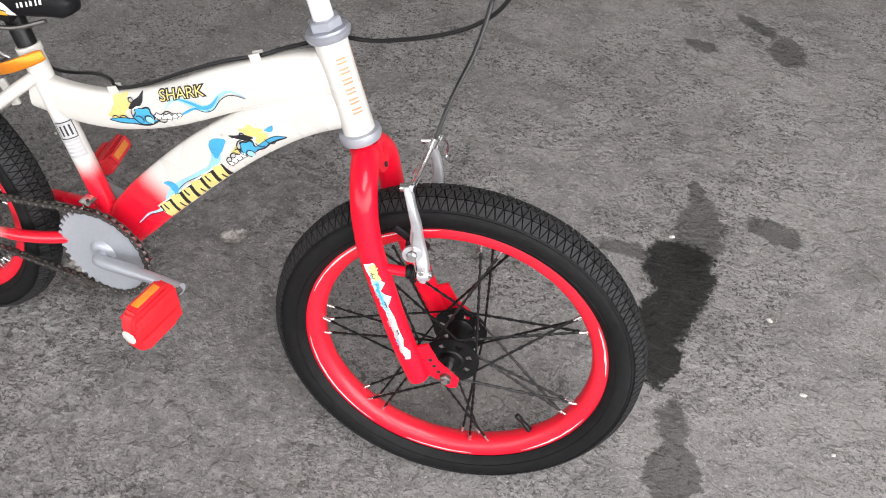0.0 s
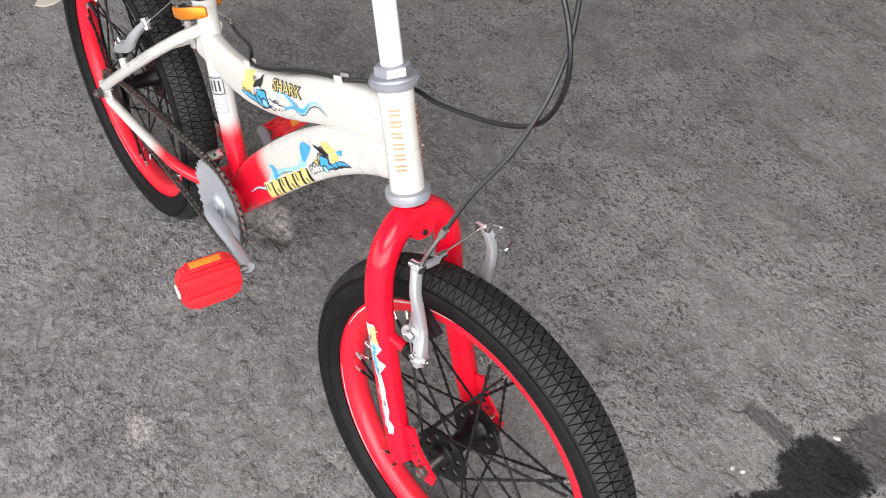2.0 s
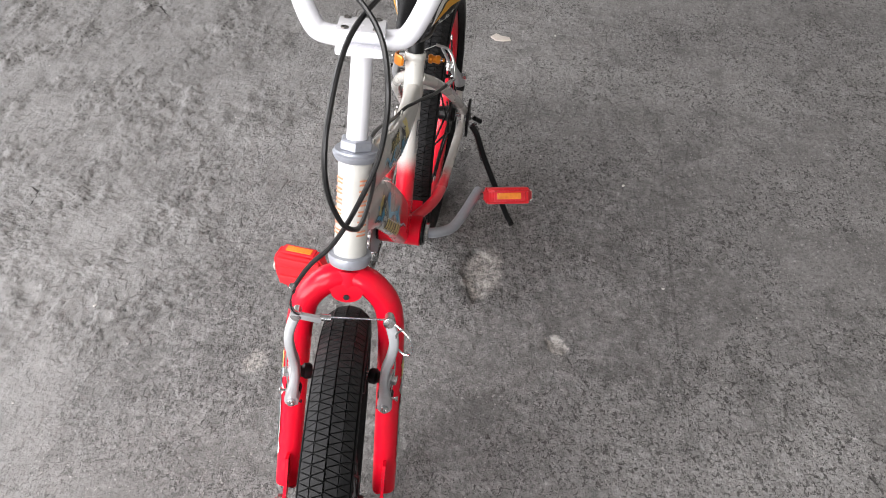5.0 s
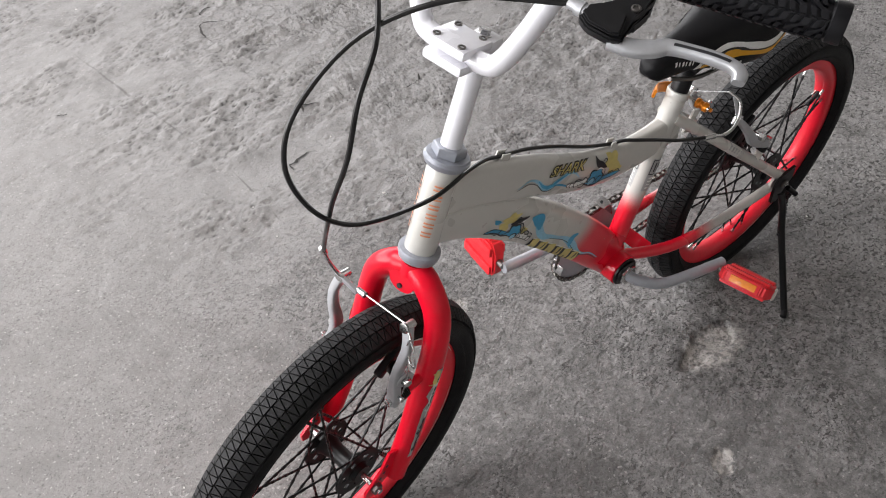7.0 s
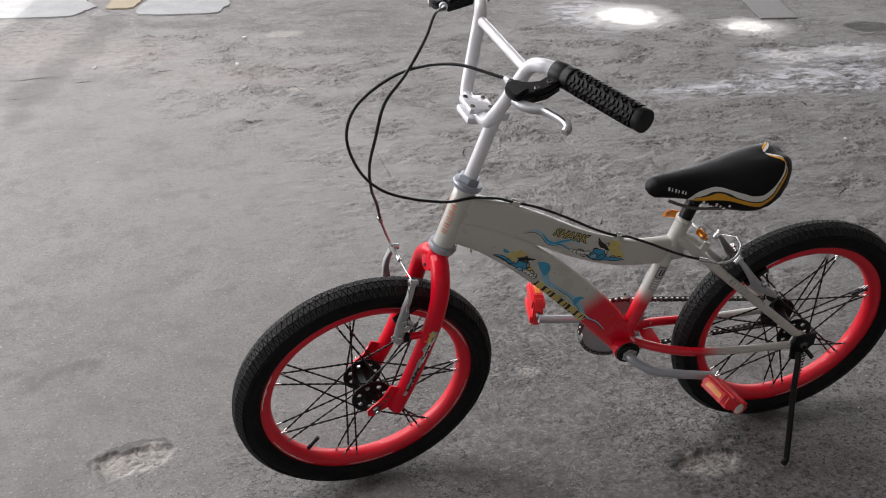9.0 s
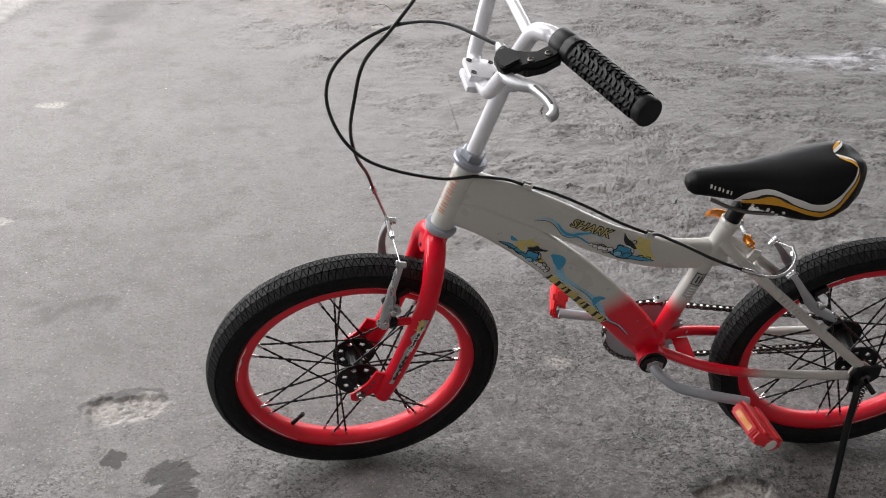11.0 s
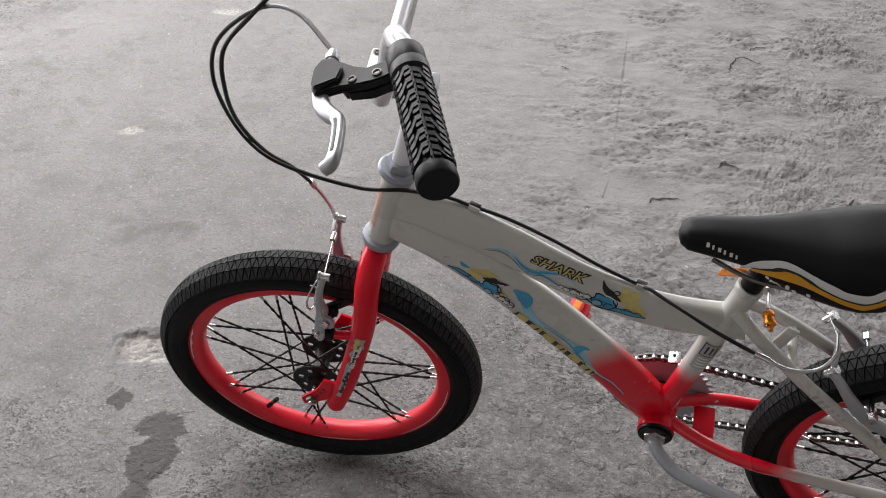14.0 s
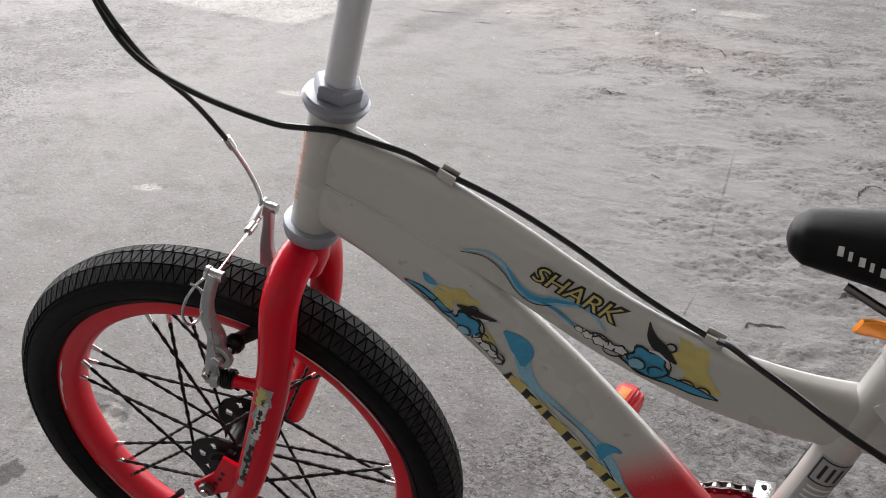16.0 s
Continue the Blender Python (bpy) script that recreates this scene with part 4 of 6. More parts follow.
for s in (-1, 1):
    leg = glide([(0.773, 0.003 * s, 0.287), (0.778, 0.026 * s, 0.279), (0.784, 0.047 * s, 0.256), (0.7905, 0.0555 * s, 0.22), (0.804, 0.0585 * s, 0.168), (0.844, 0.062 * s, 0.06), (0.8735, 0.064 * s, -0.004), (0.8765, 0.064 * s, -0.0105)], 5)
    rad = [float(r) for r in np.interp(np.linspace(0, 1, len(leg)), [0, 0.12, 0.55, 0.97, 1], [0.0165, 0.0172, 0.0162, 0.0148, 0.0125])]
    part("fork_leg", moved(tube(leg, rad, 20, up=(1, 0, 0)), STEER), M_RED, fork_ob)
    tab = [(0.868, 0.04), (0.885, 0.012), (0.915, -0.012), (0.914, -0.026), (0.904, -0.03), (0.888, -0.02), (0.87, -0.012), (0.856, 0.0), (0.85, 0.03)]
    tabp = part("fork_dropout", moved(plate(bmesh.new(), tab, 0.004, Matrix.Translation((0.0155, 0.0625 * s, 0.0105)) @ Matrix.Rotation(radians(90), 4, "X")), STEER), M_RED, fork_ob)
    for hx, hz in ((0.874, 0.014), (0.88, 0.0045), (0.887, -0.004)):
        bm = turned([(-0.0024, 0.0), (-0.0024, 0.0028), (0.0024, 0.0028), (0.0024, 0)], (hx + 0.0155, 0.0625 * s, hz + 0.0105), (0, 1, 0), 10)
        part("dropout_hole", moved(bm, STEER), M_INK, tabp)
    bm = tube([(0.81, 0.057 * s, 0.158), (0.857, 0.0565 * s, 0.160)], 0.0066, 14)
    part("brake_boss", moved(bm, STEER), M_RED, fork_ob)
fan = [(-0.03, 0.012), (0.03, 0.012)] + [(0.0185 * math.cos(radians(q)), 0.002 + 0.0125 * math.sin(radians(q))) for q in range(0, -181, -15)]
bm = plate(bmesh.new(), [(x, y) for x, y in fan[::-1]], 0.006, Matrix.Translation((0.793, 0, 0.274)) @ Matrix.Rotation(radians(-19), 4, "Y") @ Matrix.Rotation(radians(90), 4, "Z") @ Matrix.Rotation(radians(90), 4, "X"))
gusset = part("crown_gusset", moved(bm, STEER), M_RED, fork_ob)
bm = turned([(-0.0045, 0.0), (-0.0045, 0.0034), (0.0045, 0.0034), (0.0045, 0)], (0.7945, 0, 0.271), (0.945, 0, 0.326), 12)
part("crown_hole", moved(bm, STEER), M_INK, gusset)

# headset
prof = [(-0.012, 0.0195), (-0.0115, 0.0235), (-0.004, 0.0258), (0.001, 0.0252), (0.002, 0.021)]
headset = part("headset", turned(prof, on_axis(0.312), STEER_AXIS, 32), M_HEADSET, bike, "grey metal headset cups and nut")
prof = [(0, 0.0205), (0.001, 0.0235), (0.006, 0.0262), (0.0085, 0.0268), (0.0105, 0.0245), (0.013, 0.0245), (0.0135, 0.0215)]
part("upper_cup", turned(prof, on_axis(0.4235), STEER_AXIS, 32), M_HEADSET, headset)
part("lock_nut", moved(turned([(0, 0.0185), (0.001, 0.0197), (0.01, 0.0197), (0.0115, 0.018), (0.0118, 0.0135)], on_axis(0.436), STEER_AXIS, 6), STEER), M_HEADSET, headset)

# stem and handlebar
shaft0, shaft1 = on_axis(0.440), on_axis(0.566)
stem = part("stem", moved(tube([shaft0, shaft1], 0.0122, 20), STEER), M_BARWHITE, bike, "white quill stem with a four-bolt bar clamp")
CLAMP = Vector((0.714, 0, 0.574))
bm = block(bmesh.new(), (0.062, 0.03, 0.016), Matrix.Translation((0.690, 0, 0.562)) @ Matrix.Rotation(radians(-8), 4, "Y"), 0.005)
part("stem_head", moved(bm, STEER), M_BARWHITE, stem)
for dz, nm in ((0.0085, "clamp_plate"), (-0.0085, "clamp_cradle")):
    bm = block(bmesh.new(), (0.046, 0.05, 0.011), Matrix.Translation(CLAMP) @ Matrix.Rotation(radians(-12), 4, "Y") @ Matrix.Translation((0, 0, dz)), 0.004)
    pl = part(nm, moved(bm, STEER), M_BARWHITE, stem)
    if dz > 0:
        for bx in (-0.016, 0.016):
            for by in (-0.016, 0.016):
                bm = turned([(-0.002, 0.0042), (0.0012, 0.0042), (0.0014, 0.0026), (-0.001, 0.0024), (-0.001, 0)], (0, 0, 0), (0, 0, 1), 12)
                part("clamp_bolt", moved(bm, STEER @ Matrix.Translation(CLAMP) @ Matrix.Rotation(radians(-12), 4, "Y") @ Matrix.Translation((bx, by, dz + 0.0056))), M_STEEL_DARK, pl)
bm = turned([(0, 0.0085), (0.001, 0.0085), (0.0014, 0.0062), (0.007, 0.0062), (0.008, 0.005)], on_axis(0.5685), STEER_AXIS, 6)
part("expander_bolt", moved(bm, STEER), M_STEEL, stem)

half = [(0.714, 0, 0.574), (0.714, 0.034, 0.5745), (0.7105, 0.05, 0.583), (0.698, 0.067, 0.617), (0.684, 0.083, 0.66), (0.673, 0.097, 0.691), (0.664, 0.118, 0.7015), (0.65, 0.148, 0.7025), (0.6045, 0.291, 0.7015)]
path = glide([(x, -y, z) for x, y, z in half[:0:-1]] + half, 6)
bars = part("handlebar", moved(tube(path, 0.0108, 18, up=(0, 0, 1)), STEER), M_BARWHITE, bike, "white steel high-rise handlebar with a cross brace")
bm = tube([(0.675, -0.092, 0.683), (0.675, 0.092, 0.683)], 0.0078, 14, up=(0, 0, 1))
part("cross_brace", moved(bm, STEER), M_BARWHITE, bars)


def steered(*p):
    return STEER @ Vector(p)


# grips and brake levers; the same on both sides
def grip_and_lever(s):
    def side(v):
        return Vector((v[0], v[1] * s, v[2]))
    g0, g1 = side((0.6445, 0.166, 0.7025)), side((0.6010, 0.3020, 0.7012))
    ax = (g1 - g0).normalized()
    ln = (g1 - g0).length
    prof = [(-0.006, 0.0115), (-0.006, 0.0172), (-0.0045, 0.0178), (0.007, 0.0178), (0.0085, 0.0165), (0.0105, 0.0148), (ln - 0.014, 0.0148), (ln - 0.012, 0.0168), (ln - 0.0015, 0.0172), (ln, 0.0162), (ln + 0.0004, 0.0)]
    grip = part("grip", moved(turned(prof, g0, ax, 32), STEER), M_RUBBER, bars, "black rubber grip with moulded zigzag ribs")
    # zigzag ribs
    bm = bmesh.new()
    u = Vector((0, 0, 1)) - ax * ax.z
    u.normalize()
    v = ax.cross(u)

    def at(t, a, r):
        return g0 + ax * t + (u * math.cos(a) + v * math.sin(a)) * r
    rows, cols = 7, 6
    pitch = (ln - 0.027) / rows

    def raised(pts, wd, flip, a0, t0):
        """A raised bar along points of (share of the sector, share of the pitch)."""
        edge = []
        for w, t in pts:
            w_ = 1 - w if flip else w
            a = a0 + (0.05 + 0.9 * w_) * 2 * math.pi / cols
            edge.append([(min(max(t0 + (t + d) * pitch, 0.0118), ln - 0.0148), a) for d in (-wd / 2, wd / 2)])
        for p, q in zip(edge, edge[1:]):
            quad = [p[0], p[1], q[1], q[0]]
            if quad[1][0] - quad[0][0] < 0.0006 or quad[2][0] - quad[3][0] < 0.0006:
                continue
            top = [bm.verts.new(at(t, a, 0.0179)) for t, a in quad]
            low = [bm.verts.new(at(t, a, 0.0140)) for t, a in quad]
            bm.faces.new(top)
            for i in range(4):
                j = (i + 1) % 4
                bm.faces.new((top[i], top[j], low[j], low[i]))

    for c in range(cols):
        a0, flip = 2 * math.pi * c / cols, bool(c % 2)
        for q in range(-1, rows + 1):
            t0 = 0.013 + q * pitch + (0.3 * pitch if flip else 0.0)
            # a Z-shaped block with a short bar in each of its elbows
            raised([(0.02, 0.02), (0.30, 0.10), (0.62, 0.66), (0.98, 0.78)], 0.34, flip, a0, t0)
            raised([(0.02, 0.48), (0.36, 0.62)], 0.24, flip, a0, t0)
            raised([(0.58, 0.14), (0.98, 0.30)], 0.24, flip, a0, t0)
        # thin notched rib between the sectors
        for q in range(rows * 2):
            raised([(-0.03, 0.04), (0.02, 0.04)], 0.36, False, a0 - 0.012, 0.0145 + (q + 0.3) * pitch / 2)
    tagged(part("grip_ribs", moved(bm, STEER), M_RUBBER, grip, "", 20), kind="stuff")
    # lever bracket: e1 outwards along the bar, e2 forwards
    e1 = ax
    e2 = (Vector((1, 0, -0.16)) - e1 * Vector((1, 0, -0.16)).dot(e1)).normalized()
    e3 = e2.cross(e1) if s > 0 else e1.cross(e2)
    base = Matrix.Translation(side((0.648, 0.158, 0.7025))) @ Matrix((e1, e2, e3)).transposed().to_4x4()
    bm = turned([(-0.019, 0.0125), (-0.019, 0.0168), (-0.0175, 0.0176), (0.0025, 0.0176), (0.004, 0.0168), (0.004, 0.0125)], (0, 0, 0), (1, 0, 0), 28)
    lever = part("brake_lever", moved(bm, STEER @ base), M_PLASTIC, bars, "black bracket with a bare alloy lever blade")
    outl = [(-0.017, 0.006), (0.003, 0.006), (0.0065, 0.022), (0.0065, 0.034), (0.002, 0.048), (-0.004, 0.06), (-0.003, 0.086), (-0.012, 0.0885), (-0.034, 0.083), (-0.044, 0.074), (-0.042, 0.061), (-0.032, 0.055), (-0.021, 0.048), (-0.012, 0.036)]
    bm = plate(bmesh.new(), outl, 0.009, Matrix.Translation((0, 0, -0.001)))
    bmesh.ops.bevel(bm, geom=bm.edges[:], offset=0.0018, segments=2, affect="EDGES")
    part("bracket", moved(bm, STEER @ base), M_PLASTIC, lever)
    bm = plate(bmesh.new(), [(-0.007, 0.062), (-0.0055, 0.085), (-0.013, 0.0868), (-0.033, 0.0815), (-0.0415, 0.0735), (-0.0395, 0.063), (-0.031, 0.0575), (-0.019, 0.056)], 0.004, Matrix.Translation((0, 0, 0.0065)))
    bmesh.ops.bevel(bm, geom=bm.edges[:], offset=0.0015, segments=2, affect="EDGES")
    part("bracket_cover", moved(bm, STEER @ base), M_PLASTIC, lever)
    bm = plate(bmesh.new(), [(-0.012, 0.012), (0.004, 0.012), (0.006, 0.038), (-0.002, 0.06), (-0.02, 0.066), (-0.03, 0.058), (-0.018, 0.045)], 0.014, Matrix.Translation((0, 0, -0.011)))
    bmesh.ops.bevel(bm, geom=bm.edges[:], offset=0.003, segments=2, affect="EDGES")
    part("bracket_underside", moved(bm, STEER @ base), M_PLASTIC, lever)
    for bx, by, r in ((-0.002, 0.027, 0.0045), (-0.004, 0.05, 0.0042)):
        bm = turned([(0, r), (0.0016, r), (0.002, r * 0.7), (0.0006, r * 0.6), (0.0006, 0)], (bx, by, 0.0034), (0, 0, 1), 14)
        part("bolt", moved(bm, STEER @ base), M_STEEL_DARK, lever)
    blade = glide([(-0.014, 0.082, -0.0055), (0.004, 0.0825, -0.0055), (0.02, 0.077, -0.0055), (0.031, 0.0705, -0.005), (0.048, 0.0705, -0.003), (0.068, 0.073, 0.0), (0.083, 0.0765, 0.001), (0.0895, 0.081, 0.0), (0.0905, 0.088, -0.002)], 4)
    k = len(blade) - 1
    wide = np.interp(np.arange(k + 1) / k, [0, 0.2, 0.36, 0.45, 0.75, 0.9, 1], [0.0075, 0.008, 0.0068, 0.0056, 0.0052, 0.0062, 0.005])
    bm = tube(blade, [(0.0052, float(w)) for w in wide], 16, up=(0, 0, 1), square=0.6)
    bl = part("lever_blade", moved(bm, STEER @ base), M_GREYALU, lever, "bare alloy lever blade")
    bm = tube([Vector(q) + Vector((0, 0.001, 0.0053)) for q in blade[13:24]], [(0.0004, 0.0016)] * 11, 8, up=(0, 0, 1))
    part("blade_groove", moved(bm, STEER @ base), M_INK, bl)
    bm = turned([(0, 0.0055), (0.006, 0.0055), (0.0065, 0.0068), (0.013, 0.0068), (0.0135, 0.005), (0.02, 0.0046), (0.021, 0.003)], (-0.036, 0.067, 0.002), (-0.96, -0.2, 0.0), 12)
    part("cable_adjuster", moved(bm, STEER @ base), M_GREYALU, lever)
    return STEER @ base @ Vector((-0.056, 0.063, 0.002))


ferrule_left = grip_and_lever(1)
ferrule_right = grip_and_lever(-1)

# saddle
SADDLE = [(0.386, 0.003, 0.380, 0.374), (0.383, 0.012, 0.388, 0.368), (0.374, 0.0185, 0.394, 0.363), (0.355, 0.0215, 0.397, 0.361), (0.335, 0.0235, 0.399, 0.358), (0.312, 0.026, 0.401, 0.354), (0.29, 0.031, 0.403, 0.347), (0.264, 0.040, 0.406, 0.338), (0.23, 0.050, 0.411, 0.330), (0.205, 0.0555, 0.417, 0.326), (0.182, 0.058, 0.422, 0.325), (0.16, 0.058, 0.426, 0.331), (0.14, 0.053, 0.428, 0.344), (0.124, 0.042, 0.424, 0.361), (0.116, 0.028, 0.417, 0.378), (0.113, 0.01, 0.408, 0.394)]


def saddle_at(x, v, lift=0.0):
    """A point of the saddle's skin at length x; v runs from the top (0) to the lower edge (180) degrees, signed by side."""
    ks = [r[0] for r in SADDLE][::-1]
    w, t, b = (float(np.interp(x, ks, [r[i] for r in SADDLE][::-1])) for i in (1, 2, 3))
    a = radians(abs(v))
    cz, h = (t + b) / 2, (t - b) / 2
    y = (w + lift) * abs(math.sin(a)) ** (0.8 if abs(v) < 90 else 0.3)
    z = cz + (h + lift) * soft_power(math.cos(a), 0.72)
    # hollow along the middle of the tail
    z -= 0.004 * max(0, 1 - abs(v) / 25) * max(0, min(1, (0.2 - x) / 0.05))
    return Vector((x, math.copysign(y, v), z))


bm = bmesh.new()
ring_prev = None
xs_s = [0.386 - 0.273 * (0.5 - 0.5 * math.cos(math.pi * i / 44)) for i in range(45)]
for x in xs_s:
    ring = [bm.verts.new(saddle_at(x, -180 + 10 * j + 0.001)) for j in range(36)]
    if ring_prev:
        for j in range(36):
            bm.faces.new((ring_prev[j], ring_prev[(j + 1) % 36], ring[(j + 1) % 36], ring[j]))
    else:
        bm.faces.new(ring)
    ring_prev = ring
bm.faces.new(ring_prev)
saddle = part("saddle", bm, M_VINYL, bike, "black vinyl saddle with white and yellow side stripes", 60)


def saddle_ribbon(name, rows, mat, s, lift=0.0009):
    bm = bmesh.new()
    prev = None
    pts = glide([(x, a, b) for x, a, b in rows], 6)
    for x, a, b in pts:
        cur = [bm.verts.new(saddle_at(x, s * (a + (b - a) * i / 3), lift)) for i in range(4)]
        if prev:
            for i in range(3):
                bm.faces.new((prev[i], prev[i + 1], cur[i + 1], cur[i]))
        prev = cur
    part(name, bm, mat, saddle, "", 60)


def saddle_turn(x, z):
    """The v at which the saddle's side at length x lies at height z."""
    lo, hi = 5.0, 178.0
    for _ in range(30):
        mid = (lo + hi) / 2
        lo, hi = (mid, hi) if saddle_at(x, mid).z > z else (lo, mid)
    return lo


SIDE = [(0.312, 0.361, 0.356), (0.303, 0.371, 0.356), (0.29, 0.379, 0.357), (0.268, 0.387, 0.360), (0.24, 0.381, 0.359), (0.212, 0.373, 0.351), (0.186, 0.370, 0.345), (0.168, 0.382, 0.355), (0.156, 0.398, 0.372)]
TAIL = [(0.1475, 62, 86), (0.1425, 50, 74), (0.1395, 38, 62), (0.139, 27, 50), (0.1415, 17, 38), (0.147, 9, 27), (0.155, 3, 17), (0.161, 0.5, 9)]
for s in (-1, 1):
    rows = [(x, saddle_turn(x, z0), saddle_turn(x, z1)) for x, z0, z1 in SIDE] + TAIL
    saddle_ribbon("white_stripe", [(x, a, a + (b - a) * (0.42 if x < 0.3 else 0.8)) for x, a, b in rows], M_STICKER_WHITE, s)
    saddle_ribbon("black_stripe", [(x - 0.0008, a + (b - a) * 0.40, a + (b - a) * 0.52) for x, a, b in rows[1:-2]], M_INK, s, 0.0012)
    saddle_ribbon("yellow_stripe", [(x - 0.0015, a + (b - a) * 0.5, b) for x, a, b in rows[1:]], M_GOLD, s)
    for i in range(6):
        x, z = 0.354 - i * 0.0066, 0.388 - i * 0.0021
        va, vb = saddle_turn(x, z - 0.001), saddle_turn(x, z - 0.0075)
        saddle_ribbon("maker_mark", [(x, va, vb), (x - 0.0016, va, vb), (x - 0.0036 + 0.0012 * (i % 2), va, vb)], M_STICKER_WHITE, s, 0.0008)
    for i in range(7):
        x = 0.286 - i * 0.0075
        z = 0.358 - (i % 3) * 0.004 - 0.001 * i
        va, vb = saddle_turn(x, z), saddle_turn(x, z - 0.006 - (i % 2) * 0.003)
        saddle_ribbon("printed_motif", [(x, va + 2, vb - 3), (x - 0.0022, va, vb), (x - 0.0045, va + 3, vb - 1)], M_STICKER_WHITE, s, 0.0016)
for s in (-1, 1):
    bm = tube(glide([(0.345, 0.012 * s, 0.352), (0.3, 0.02 * s, 0.335), (0.25, 0.024 * s, 0.329), (0.2, 0.03 * s, 0.333), (0.165, 0.034 * s, 0.352)], 4), 0.0032, 8)
    part("saddle_rail", bm, M_STEEL_DARK, saddle)
bm = block(bmesh.new(), (0.04, 0.04, 0.018), Matrix.Translation((0.276, 0, 0.349)) @ Matrix.Rotation(radians(10), 4, "Y"), 0.005)
part("saddle_clamp", bm, M_BLACK, saddle)
post0 = BB + seat_dir * 0.29
post = part("seat_post", tube([post0, post0 + seat_dir * 0.066, post0 + seat_dir * 0.07], [0.0132, 0.0132, 0.0122], 24), M_BLACK, bike, "black seat post")

# quick-release seat clamp
cl = BB + seat_dir * 0.302
prof = [(-0.0065, 0.0150), (-0.0065, 0.0160), (-0.0055, 0.0168), (0.0035, 0.0168), (0.0045, 0.0160), (0.0045, 0.0134)]
clamp = part("seat_clamp", turned(prof, cl, seat_dir, 32), M_WHITE, bike, "white seat collar with orange quick release")
back = (cl.x - 0.025, 0, cl.z - 0.02)
part("skewer", tube([(back[0], -0.026, back[2]), (back[0], 0.04, back[2])], 0.0026, 10), M_STEEL, clamp)
bm = turned([(0, 0.006), (0.002, 0.0075), (0.006, 0.0075), (0.0075, 0.0058), (0.0115, 0.0058), (0.013, 0.0072), (0.018, 0.0072), (0.02, 0.005), (0.02, 0.003), (0.026, 0.003), (0.026, 0)], (back[0], 0.017, back[2]), (-0.15, 1, -0.1), 14)
part("skewer_nut", bm, M_ORANGE, clamp)
bm = turned([(0, 0.0075), (0.012, 0.0075), (0.013, 0.006)], (back[0], -0.017, back[2]), (0, -1, 0), 14)
part("cam_housing", bm, M_STEEL, clamp)
lev = glide([(0.264, -0.030, 0.271), (0.286, -0.0325, 0.281), (0.31, -0.0275, 0.293), (0.331, -0.0145, 0.303)], 5)
part("clamp_lever", tube(lev, [(0.0024, 0.0082)] * (len(lev) - 2) + [(0.0024, 0.0078), (0.002, 0.0062)], 14, up=(0, 1, 0), square=0.6), M_ORANGE, clamp)

# crank, chainring, pedals
YC = -0.0435
bm = bmesh.new()
outl, hole_r = [], 0.0
for i in range(36):
    for da, r in ((-0.30, 0.0685), (-0.13, 0.0745), (0.13, 0.0745), (0.30, 0.0685)):
        a = 2 * math.pi * (i + da) / 36
        outl.append((r * math.cos(a), r * math.sin(a)))
plate(bm, outl, 0.003, Matrix.Translation((BB.x, YC, BB.z)) @ Matrix.Rotation(radians(90), 4, "X"))
ring_ob = part("chainring", bm, M_SILVER, bike, "solid silver-painted chainring disc", 30)
part("chainring_boss", turned([(0, 0.022), (0.001, 0.0215), (0.004, 0.017), (0.0055, 0.014)], (BB.x, YC - 0.0015, BB.z), (0, -1, 0), 28), M_SILVER, ring_ob)
arm_r = glide([(0.385, -0.04, 0.008), (0.387, -0.054, 0.0085), (0.394, -0.0635, 0.0105), (0.44, -0.069, 0.0172), (0.49, -0.0735, 0.0225), (0.529, -0.0785, 0.0260), (0.537, -0.0795, 0.0267)], 4)
crank = part("crank", tube(arm_r, [0.0098] * 14 + [0.0088] * (len(arm_r) - 14), 16), M_SILVER, bike, "silver one-piece crank")
arm_l = glide([(0.385, 0.034, 0.008), (0.385, 0.052, 0.007), (0.372, 0.07, 0.002), (0.348, 0.086, -0.006), (0.3, 0.1, -0.011), (0.25, 0.1125, -0.0135), (0.232, 0.117, -0.0145)], 4)
part("crank_arm", tube(arm_l, [0.0088] * len(arm_l), 16), M_SILVER, crank)
part("bearing_cup", turned([(0, 0.0245), (0.003, 0.0245), (0.0035, 0.021), (0.006, 0.021)], (BB.x, 0.036, BB.z), (0, 1, 0), 28), M_BLACK, crank)
part("lock_nut", turned([(0, 0.0165), (0.006, 0.0165), (0.007, 0.0145)], (BB.x, 0.0415, BB.z), (0, 1, 0), 6), M_STEEL, crank)
part("bearing_cup", turned([(0, 0.0245), (0.003, 0.0245), (0.0035, 0.02)], (BB.x, -0.036, BB.z), (0, -1, 0), 28), M_BLACK, crank)


